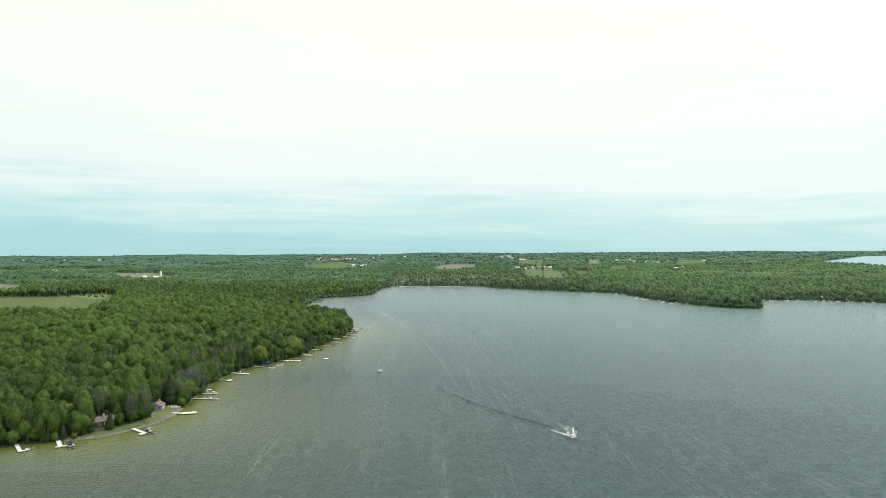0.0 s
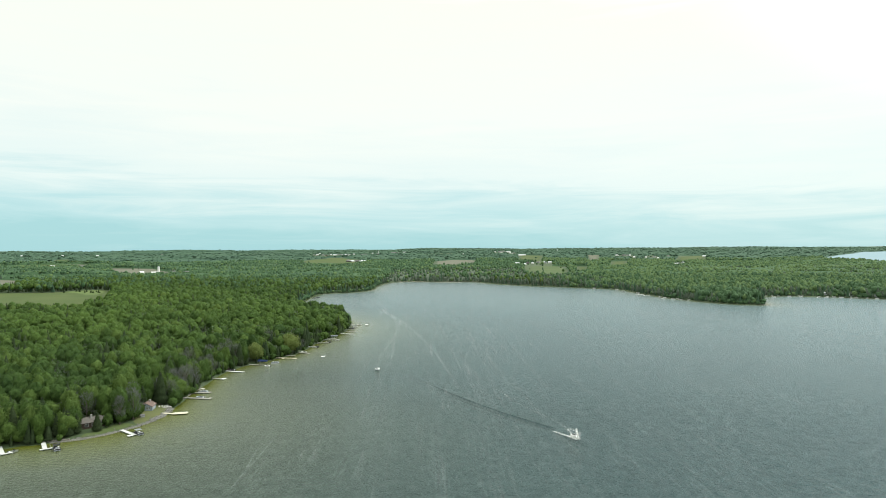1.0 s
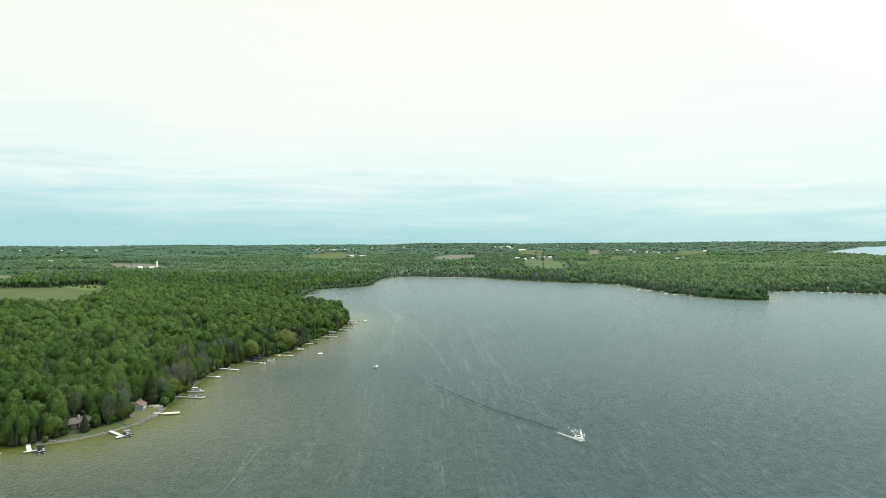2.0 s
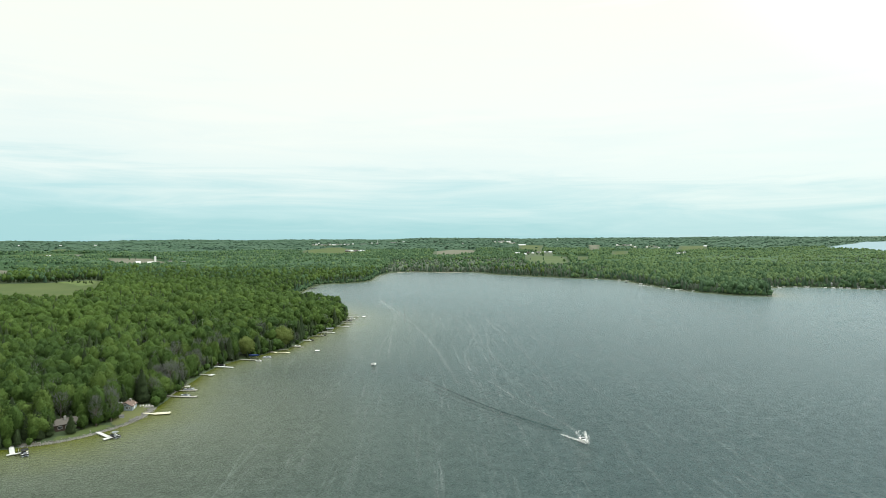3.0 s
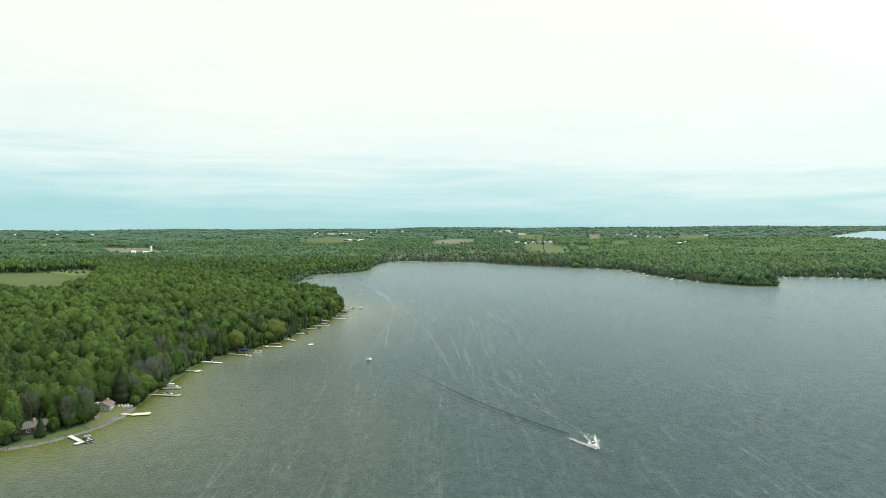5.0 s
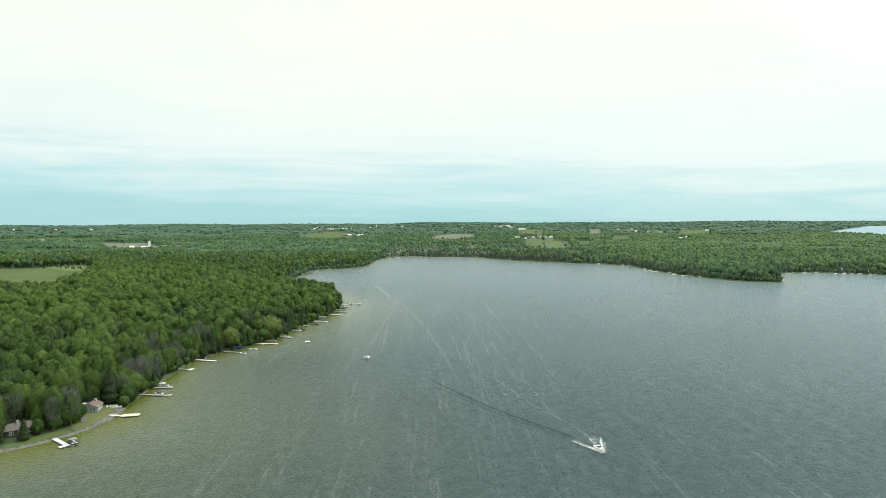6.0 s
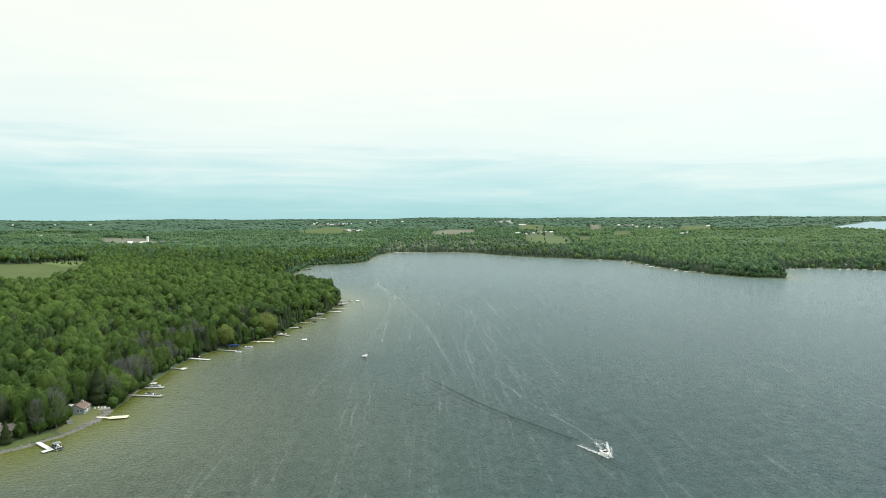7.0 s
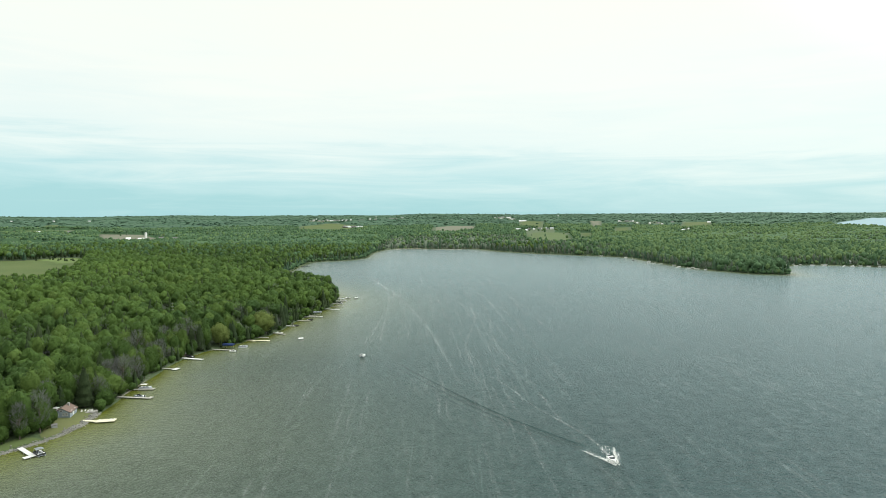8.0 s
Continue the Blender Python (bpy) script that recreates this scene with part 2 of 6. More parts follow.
def mesh_np(name, verts, faces, material, attributes=None, flat=True):
    """A mesh from arrays: verts (n, 3), faces (m, 3 or 4)."""
    data = bpy.data.meshes.new(name)
    k = faces.shape[1]
    data.vertices.add(len(verts))
    data.vertices.foreach_set("co", np.ascontiguousarray(verts, np.float32).ravel())
    data.loops.add(faces.size)
    data.loops.foreach_set("vertex_index", np.ascontiguousarray(faces, np.int32).ravel())
    data.polygons.add(len(faces))
    data.polygons.foreach_set("loop_start", np.arange(0, faces.size, k, dtype=np.int32))
    data.polygons.foreach_set("use_smooth", np.full(len(faces), not flat))
    for key, values in (attributes or {}).items():
        values = np.ascontiguousarray(values, np.float32)
        if values.ndim == 2:
            data.attributes.new(key, "FLOAT_VECTOR", "POINT").data.foreach_set("vector", values.ravel())
        else:
            data.attributes.new(key, "FLOAT", "POINT").data.foreach_set("value", values)
    data.update(calc_edges=True)
    data.materials.append(material)
    return data


def grid(xs, ys):
    x, y = np.meshgrid(xs, ys)
    i = np.arange(x.size).reshape(x.shape)
    quads = np.stack([i[:-1, :-1], i[:-1, 1:], i[1:, 1:], i[1:, :-1]], -1).reshape(-1, 4)
    return x.ravel(), y.ravel(), quads


def used(verts, faces, extra):
    keep, back = np.unique(faces, return_inverse=True)
    return verts[keep], back.reshape(faces.shape), {k: v[keep] for k, v in extra.items()}


def steps(*spans):
    out = [np.arange(a, b, s) for a, b, s in spans]
    return np.concatenate(out + [[spans[-1][1]]])


def ground_at(x, y):
    return float(land(np.array([x]), np.array([y]))[0])


# ---------------------------------------------------------------- ground, water, fields
XS = steps((-6000, -2400, 300), (-2400, -800, 40), (-800, -240, 14), (-240, -80, 4), (-80, 360, 16), (360, 700, 11), (700, 1500, 25),
           (1500, 3600, 60), (3600, 6000, 300))
YS = steps((-2500, 200, 90), (200, 260, 12), (260, 720, 5), (720, 1600, 15), (1600, 2600, 30), (2600, 4920, 50))
gx, gy, gq = grid(XS, YS)
gd = off_line(SHORE, gx, gy)
ground = new("ground", mesh_np("ground", np.stack([gx, gy, land(gx, gy, gd)], 1), gq, FLOOR, flat=False))
tagged(ground, "dark leafy woodland floor rising gently from the lake", "ground", kind="structure")

p = Paint("lake_water", 0.21, 0.0, 0.5)
p.b.inputs["IOR"].default_value = 1.33
near = p.attribute("shallow")
wob = p.noise(0.03, 3)
shoal = p.span(p.sum(near, p.sum(p.sum(wob, -0.5), 0.5, "MULTIPLY")), 0.10, 0.85)
# near water is dark in colour, imitating weaker reflection at a steep view
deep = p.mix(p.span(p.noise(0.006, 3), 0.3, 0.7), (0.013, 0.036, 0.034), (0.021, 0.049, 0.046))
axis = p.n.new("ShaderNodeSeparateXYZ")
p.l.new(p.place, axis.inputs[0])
deep = p.mix(p.span(axis.outputs["Y"], 330, 1000), deep, (0.050, 0.094, 0.100))   # paler towards the head of the lake: reflected sky put into the colour
deep = p.mix(p.span(axis.outputs["X"], 0, 520), deep, (0.062, 0.120, 0.136))    # and bluer eastwards, painted for the brighter sky mirrored there
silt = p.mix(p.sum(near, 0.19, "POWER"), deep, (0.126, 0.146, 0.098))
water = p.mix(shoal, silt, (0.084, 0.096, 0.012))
def windrow(across, along, turn, thin, low, high, warp=0.35):
    """Thin lines of foam drawn out by the wind, broken into lengths."""
    n = p.noise(1.0, 2, 0.5, p.scaled(across, along, 1, turn), warp)
    line = p.span(p.sum(p.sum(n, -0.5), 0.0, "ABSOLUTE"), 0.0, thin, 1.0, 0.0)
    return p.sum(line, p.span(p.noise(1.0, 4, 0.6, p.scaled(0.06, 0.012, 1, turn)), low, high), "MULTIPLY")


foam = p.sum(windrow(0.10, 0.0030, -4, 0.013, 0.44, 0.66), windrow(0.15, 0.0045, -5.5, 0.014, 0.46, 0.68), "MAXIMUM")
foam = p.sum(foam, p.span(near, 0.02, 0.3, 1.0, 0.0), "MULTIPLY")
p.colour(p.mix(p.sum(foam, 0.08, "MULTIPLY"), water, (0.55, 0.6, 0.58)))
swell = p.noise(1.0, 2, 0.55, p.scaled(0.33, 0.62, 1, 6))
chop = p.noise(1.0, 3, 0.6, p.scaled(0.85, 1.4, 1, -5))
p.bump(p.sum(p.sum(swell, 1.7, "MULTIPLY"), p.sum(chop, 1.5, "MULTIPLY")), 1.0, 0.95)
# ripples flatten up the lake, fitted to the camera's grazing view
gust = p.span(p.noise(1.0, 4, 0.7, p.scaled(0.24, 0.17, 1, -12)), 0.32, 0.68, 0.68, 1.36)
# stretched along y to show as grain at the camera's low angle
cats_paw = p.span(p.noise(1.0, 3, 0.65, p.scaled(0.34, 0.05, 1, -4)), 0.34, 0.66, 0.5, 1.65)
blend = p.n.new("ShaderNodeMix")
p.l.new(p.span(axis.outputs["Y"], 380, 760), blend.inputs[0])
p.l.new(gust, blend.inputs[2])
p.l.new(cats_paw, blend.inputs[3])
gust = blend.outputs[0]
bumps = [node for node in p.n if node.type == "BUMP"]
calm = p.sum(p.span(p.sum(near, 0.5, "POWER"), 0.1, 0.85, 1.0, 0.32), gust, "MULTIPLY")
p.l.new(p.sum(p.span(axis.outputs["Y"], 300, 1000, 1.0, 0.42), calm, "MULTIPLY"), bumps[0].inputs["Strength"])
WATER = p.mat
shown = gd < 14
keep = shown[gq].any(1)
keep &= (gy[gq].max(1) < 1640) & (gx[gq].max(1) < 1300) & (gx[gq].min(1) > -420)
lake_v, lake_q, lake_a = used(np.stack([gx, gy, np.zeros_like(gx)], 1), gq[keep],
                              {"shallow": np.exp(np.clip(gd, None, 0) / (4 + np.clip((120 - gx) / 200, 0, 1) * np.clip((900 - gy) / 260, 0, 1) * (8 + 9 * np.clip((420 - gy) / 120, 0, 1))))})
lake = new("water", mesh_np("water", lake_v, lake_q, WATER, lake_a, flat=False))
tagged(lake, "wind-rippled grey-green lake water with thin foam streaks", "lake", kind="structure")


def meadow(name, dark, light):
    p = Paint(name, 0.9, 0, 0.2)
    row = p.noise(1.0, 2, 0.5, p.scaled(0.02, 0.11, 0.02, 20))
    tuft = p.noise(0.35, 4)
    p.colour(p.mix(p.sum(p.sum(row, 0.5, "MULTIPLY"), p.sum(p.sum(tuft, 0.3, "MULTIPLY"), p.span(p.noise(0.011, 3), 0.3, 0.7, -0.15, 0.5))), dark, light))
    p.bump(tuft, 0.6, 0.3)
    return p.mat


HAY = meadow("meadow_grass", (0.040, 0.068, 0.014), (0.076, 0.098, 0.026))
GREEN_FIELD = meadow("green_pasture", (0.046, 0.078, 0.024), (0.082, 0.112, 0.038))
EARTH = meadow("ploughed_earth", (0.092, 0.098, 0.066), (0.142, 0.142, 0.100))
DRY_LAWN = meadow("dry_lawn", (0.056, 0.078, 0.024), (0.104, 0.112, 0.044))
LAWN = meadow("lawn_grass", (0.046, 0.074, 0.022), (0.090, 0.114, 0.040))
REED = meadow("marsh_reed", (0.05, 0.066, 0.034), (0.082, 0.092, 0.054))
SAND = plain("shore_sand", (0.42, 0.38, 0.30), 0.95, 0, 0.25, 0.6)
CLEAR = []


def patch(name, outline, material, label, step=10.0, lift=0.35, open_ground=True, kind="structure", cut=1, dry=None):
    """A sheet of other ground laid over the land."""
    line = smooth(outline, cut)
    lo, hi = line.min(0), line.max(0)
    x, y, q = grid(np.arange(lo[0], hi[0] + step, step), np.arange(lo[1], hi[1] + step, step))
    q = q[inside(line, x, y)[q].all(1)]
    if dry is not None:
        q = q[(off_line(SHORE, x, y) > dry)[q].all(1)]
    v, q, _ = used(np.stack([x, y, land(x, y) + lift], 1), q, {})
    if open_ground:
        CLEAR.append(line)
    return tagged(new(name, mesh_np(name, v, q, material, flat=False)), label, name.split("_")[-1], kind=kind)


patch("hay_field", [(-560, 740), (-481, 770), (-440, 770), (-448, 842), (-455, 890), (-545, 1080), (-612, 1195), (-660, 1165), (-670, 1122), (-720, 1112),
                    (-830, 1112), (-830, 960)], HAY, "mown hay meadow, pale olive green, ringed by woods", 8)
LEY = meadow("ley_grass", (0.066, 0.104, 0.026), (0.104, 0.142, 0.040))
patch("ley_strip", [(-556, 1072), (-612, 1187), (-656, 1160), (-662, 1124), (-610, 1090), (-575, 1040)], LEY, "bright green ley with young conifers beside the meadow", 6, 0.6)
patch("brown_field", [(-900, 1180), (-762, 1160), (-900, 1420), (-1060, 1600), (-1300, 1680)], EARTH, "dry brown field between belts of trees", 14)
patch("farm_field", [(-908, 1800), (-780, 1715), (-725, 1730), (-860, 2050), (-1036, 2350), (-1200, 2330)], EARTH,
      "bare brown field beside the white farm", 16, cut=0)
patch("village_field", [(-514, 2450), (-380, 2425), (-297, 2300), (-391, 3235), (-582, 3515), (-640, 3015)], HAY,
      "pale green field below the distant village", 20, cut=0)
patch("dry_field", [(-21, 2220), (47, 2175), (131, 2295), (182, 2955), (66, 3055), (-14, 2875)], EARTH, "dry tan field beyond the bay", 20, cut=0)
patch("green_field", [(235, 1760), (271, 1660), (325, 1635), (382, 1810), (452, 2255), (377, 2295), (312, 2265)], GREEN_FIELD,
      "yellow-green pasture behind the bay's woods", 16)
patch("upper_field", [(339, 2725), (422, 2565), (602, 3615), (491, 3810)], HAY, "grey-green field by a long white barn", 20, cut=0)
patch("earth_field", [(606, 2535), (665, 2615), (908, 3545), (840, 3565)], EARTH, "brown ploughed field on the far slope", 20, cut=0)
patch("strip_field", [(579, 2130), (643, 2150), (857, 2850), (747, 2745)], HAY, "narrow pale field between woods", 20, cut=0)
patch("small_field", [(377, 1730), (425, 1800), (536, 2255), (483, 2215)], HAY, "small pale field between woods", 16, cut=0)
patch("east_field", [(970, 2615), (1140, 2685), (1482, 3475), (1242, 3270)], HAY, "long pale field with farm sheds", 20, cut=0)
patch("west_field", [(-1651, 2730), (-1560, 2710), (-1960, 3405), (-1991, 3305)], HAY, "thin pale field in the far woods", 20, cut=0)
patch("belt_field", [(-1130, 1640), (-905, 1555), (-822, 1630), (-850, 1700), (-960, 1745), (-1250, 1850)], GREEN_FIELD, "green field hidden between two belts of trees", 16, cut=0)
patch("outlying_field", [(-1680, 2290), (-1540, 2330), (-1290, 2390), (-1330, 2540), (-1520, 2640), (-1800, 2560)], HAY, "pale field strip in the far woods", 20, cut=0)
p = Paint("far_lake_water", 0.45, 0.0, 0.3)
p.colour(p.mix(p.noise(0.01), (0.10, 0.20, 0.24), (0.12, 0.22, 0.26)))
# the sheet slopes to fit the camera's view; its shading normal is set upright
upright = p.n.new("ShaderNodeCombineXYZ")
upright.inputs["Z"].default_value = 1.0
p.l.new(upright.outputs[0], p.b.inputs["Normal"])
patch("far_water", [(1589, 2640), (1600, 2450), (1650, 2230), (1711, 2060), (2500, 2700), (3000, 3590), (2657, 3735), (2484, 3770), (2170, 3340), (1897, 3090)], p.mat,
      "pale blue arm of a distant lake", 30, 4.0)

# ---------------------------------------------------------------- trees
rng = np.random.default_rng(7)


def facets(points, normals, size, rng, thin=1.0, boughs=None):
    """Leaf clumps: one triangle at each point, facing about along its normal."""
    n = len(points)
    nrm = normals + rng.normal(0, 0.55, (n, 3))
    nrm /= np.linalg.norm(nrm, axis=1, keepdims=True)
    side = np.cross(nrm, rng.normal(0, 1, (n, 3)))
    side /= np.linalg.norm(side, axis=1, keepdims=True) + 1e-9
    other = np.cross(nrm, side)
    s = size * rng.uniform(0.65, 1.35, (n, 1))
    tri = [points + s * (math.cos(a) * side * thin + math.sin(a) * other) for a in (0.0, 2.094, 4.189)]
    soft = normals if boughs is None else boughs
    soft = soft / (np.linalg.norm(soft, axis=1, keepdims=True) + 1e-9)
    return np.concatenate([np.stack(tri, 1).reshape(-1, 3), np.repeat(soft, 3, axis=0)], 1)


def crown_form(rng, lobes):
    """The boughs of a broad crown, as spheres heaped on a unit ball: centres and radii."""
    turn = rng.uniform(0, 6.283)
    k = np.arange(lobes)
    up = 1.0 - 1.12 * (k + 0.5) / lobes + rng.uniform(-0.07, 0.07, lobes)
    a = turn + k * 2.39996 + rng.uniform(-0.3, 0.3, lobes)
    flat = np.sqrt(np.clip(1 - up ** 2, 0.02, 1))
    c = np.stack([flat * np.cos(a), flat * np.sin(a), up], 1) * rng.uniform(0.56, 0.82, (lobes, 1))
    return np.concatenate([c, [[0, 0, -0.1]]]), np.concatenate([rng.uniform(0.26, 0.40, lobes), [0.68]])


def crown_skin(form, way):
    """Where rays from the crown's heart leave its boughs, and how the boughs face there."""
    c, r = form
    along = way @ c.T
    gap = r[None, :] ** 2 - (np.sum(c ** 2, 1)[None, :] - along ** 2)
    reach = np.where(gap > 0, along + np.sqrt(np.clip(gap, 0, None)), -1)
    best = reach.argmax(1)
    pts = way * np.clip(reach.max(1), 0.3, None)[:, None]
    face = (pts - c[best]) / r[best][:, None]
    return pts, face + 0.4 * way


def dome(rng, n, size, height, width, lobes=9, shell=(3, 7), low=0.0):
    """Broad crown: rounded boughs heaped into an uneven dome, covered with leaf clumps."""
    form = crown_form(rng, lobes)
    deep = 0.5 * (1 - low)
    scale, base = np.array([width * 0.48, width * 0.48, height * deep]), np.array([0, 0, height * (1 - deep)])
    rings, sides = shell
    i, k = np.meshgrid(np.arange(rings + 1), np.arange(sides), indexing="ij")
    e = np.radians(-48 + 138 * (i / rings) ** 0.9)
    a = 6.283 * (k + 0.5 * (i % 2)) / sides
    way = np.stack([np.cos(e) * np.cos(a), np.cos(e) * np.sin(a), np.sin(e)], -1).reshape(-1, 3)
    pts, face = crown_skin(form, way)
    at = np.arange(len(way)).reshape(rings + 1, sides)
    nxt = np.roll(at, -1, axis=1)
    tri = [np.stack([at[:-1], nxt[:-1], nxt[1:]], -1).reshape(-1, 3), np.stack([at[:-2], nxt[1:-1], at[1:-1]], -1).reshape(-1, 3)]
    order = np.concatenate(tri).ravel()
    face = face / scale * scale.mean()
    skin = np.concatenate([(pts * scale + base), face / np.linalg.norm(face, axis=1, keepdims=True)], 1)[order]
    d = rng.normal(0, 1, (n, 3))
    d[:, 2] = np.abs(d[:, 2]) - 0.45
    d /= np.linalg.norm(d, axis=1, keepdims=True)
    pts, face = crown_skin(form, d)
    pts = pts * rng.uniform(0.96, 1.22, (n, 1)) * scale + base
    return np.concatenate([skin, facets(pts, face, size, rng, 1.0, face)])


def spire(rng, n, size, height, width):
    """Conifer: drooping tiers narrowing to a tip, round a solid inner cone."""
    u = 1 - np.sqrt(rng.uniform(0, 1, n)) * 0.93
    a = rng.uniform(0, 6.283, n)
    tier = 0.84 + 0.16 * np.cos(u * 34)
    r = width * 0.5 * (1 - u) ** 0.72 * tier * rng.uniform(0.75, 1.08, n)
    pts = np.stack([r * np.cos(a), r * np.sin(a), u * height], 1)
    nrm = np.stack([np.cos(a), np.sin(a), np.full(n, 0.6)], 1)
    leaves = facets(pts, nrm, size * (0.55 + 0.6 * (1 - u))[:, None], rng)
    sides, rows = 7, ((0.06, 0.38), (0.34, 0.34), (0.66, 0.21), (0.96, 0.0))
    if n < 60:
        sides, rows = 5, ((0.06, 0.40), (0.55, 0.27), (0.96, 0.0))
    ring = [[(width * w * math.cos(6.283 * (k + i / 2) / sides), width * w * math.sin(6.283 * (k + i / 2) / sides), height * z) for k in range(sides)]
            for i, (z, w) in enumerate(rows)]
    out = []
    for lo, hi in zip(ring, ring[1:]):
        for k in range(sides):
            j = (k + 1) % sides
            out += [lo[k], lo[j], hi[j]] + ([lo[k], hi[j], hi[k]] if hi is not ring[-1] else [])
    v = np.array(out)
    soft = np.stack([v[:, 0], v[:, 1], np.full(len(v), width * 0.2)], 1)
    return np.concatenate([np.concatenate([v, soft / np.linalg.norm(soft, axis=1, keepdims=True)], 1), leaves])


def bare(rng, n, size, height, width):
    """Leafless crown: thin sprays of twigs rising outwards from the stem."""
    a, u = rng.uniform(0, 6.283, n), rng.uniform(0.28, 0.95, n)
    r = width * 0.5 * np.sqrt(rng.uniform(0, 1, n)) * (1.15 - 0.75 * np.abs(u - 0.55) * 2)
    pts = np.stack([r * np.cos(a), r * np.sin(a), u * height], 1)
    way = np.stack([np.cos(a) * 0.6, np.sin(a) * 0.6, np.full(n, 1.0)], 1) + rng.normal(0, 0.35, (n, 3))
    way /= np.linalg.norm(way, axis=1, keepdims=True)
    side = np.cross(way, rng.normal(0, 1, (n, 3)))
    side /= np.linalg.norm(side, axis=1, keepdims=True) + 1e-9
    reach, wide = size * rng.uniform(1.6, 3.4, (n, 1)), size * 0.13
    tri = np.stack([pts - side * wide, pts + side * wide, pts + way * reach], 1).reshape(-1, 3)
    return np.concatenate([tri, np.repeat(pts / np.array([width, width, height]) - np.array([0, 0, 0.3]), 3, axis=0)], 1)


def woods(spacing, low, high, jitter=0.42, edge=None):
    """Tree places on a jittered lattice between two distances, inside the wedge that the flight looks into."""
    x, y = np.meshgrid(np.arange(-high * 0.8, high * 0.8, spacing), np.arange(150, high, spacing))
    x, y = x.ravel(), y.ravel()
    x = x + rng.uniform(-jitter, jitter, x.size) * spacing
    y = y + rng.uniform(-jitter, jitter, x.size) * spacing
    r = np.hypot(x * 0.6, y)
    keep = (r >= low) & (r < high) & (np.abs(x) < 0.76 * y + 40)
    x, y = x[keep], y[keep]
    d = off_line(SHORE, x, y)
    keep = (d > edge[0]) & (d < edge[1]) if edge else d > 2.2
    for line in CLEAR:
        lo, hi = line.min(0), line.max(0)
        box = (x > lo[0]) & (x < hi[0]) & (y > lo[1]) & (y < hi[1])
        keep[box] &= ~inside(line, x[box], y[box]) | ((rng.uniform(0, 1, box.sum()) < 0.004) & (y[box] > 1500) & (x[box] < 1400))
    return x[keep], y[keep], d[keep]


def wave(x, y, s, k):
    """Smooth patchy field, about -1 to 1."""
    return (np.sin(x / s + k) * np.cos(y / s * 0.83 - k * 2) + 0.7 * np.sin((x + y) / s * 1.9 + 3 * k) * np.cos((x - 1.4 * y) / s * 1.3))


def species(x, y, d):
    """0 broadleaf, 1 conifer, 2 leafless, 3 pale broadleaf."""
    roll = rng.uniform(0, 1, x.size)
    conifer = 0.08 + 0.26 * np.exp(-d / 14) + np.clip(wave(x, y, 60, 2) * 0.25, 0, 0.3)
    conifer = np.where((y > 1080) & (y < 1500) & (x < -60), 0.42, conifer)
    conifer = np.where((y < 520) & (x < -60), np.minimum(conifer, 0.28), conifer)
    conifer = np.where((x < 0) & (y > 470) & (y < 1350), conifer + 0.17 * np.exp(-d / 18), conifer)
    # more dark conifers on the far left, imitating its dimmer light
    conifer = np.where((x < -250) & (y > 1550), conifer + 0.3 + np.clip(wave(x, y, 130, 1) * 0.3, -0.2, 0.35), conifer)
    leafless = 0.015 + np.clip(wave(x, y, 45, 5) - 0.65, 0, 1) * 0.35
    leafless = np.where((x < -60) & (y < 480), leafless + 0.19 * np.exp(-d / 80), leafless)
    leafless = np.where((x > -130) & (x < 360) & (y > 1300) & (y < 1950), 0.55, leafless)
    leafless = np.where((x > 250) & (d < 22) & (y > 950) & (y < 1400), 0.35, leafless)
    leafless = np.where((x > 750) & (y > 1350) & (y < 2000), 0.45, leafless)
    leafless = np.where((x < -60) & (y < 312) & (d < 30), 0.0, leafless)
    conifer = np.where((x < -60) & (y < 312) & (d < 30), 0.6, conifer)
    # extra pale trees eastwards: real yellow clumps, plus brightness imitating haze
    pale = 0.10 + np.where((x > 330) & (y > 1060) & (x > 0.16 * y), 0.42, 0)
    out = np.where(roll < conifer, 1, np.where(roll < conifer + leafless, 2, np.where(roll < conifer + leafless + pale, 3, 0)))
    return out


FOREST = {0: ("broadleaf", LEAF), 1: ("conifer", NEEDLE), 2: ("leafless", TWIG), 3: ("pale_broadleaf", LEAF_PALE)}


def prototypes(kind, n, size, shell, slim=1.0, low=0.28, count=9):
    out = []
    for _ in range(count):
        if kind in (0, 3):
            h, w = rng.uniform(11.5, 16.0), rng.uniform(8.0, 12.0) * slim
            out.append(dome(rng, n, size, h, w, int(rng.integers(11, 17)), shell, low))
        elif kind == 1:
            out.append(spire(rng, n, size * 0.9, rng.uniform(11, 16), rng.uniform(4.5, 6.5)))
        elif n > 100:
            out.append(bare(rng, n, size * 1.1, rng.uniform(11, 15), rng.uniform(6.5, 9)))
        else:      # far off, the twigs close into a grey mass
            out.append(dome(rng, n // 2, size * 0.8, rng.uniform(10, 14), rng.uniform(4.0, 6.0), 7, shell))
    return out


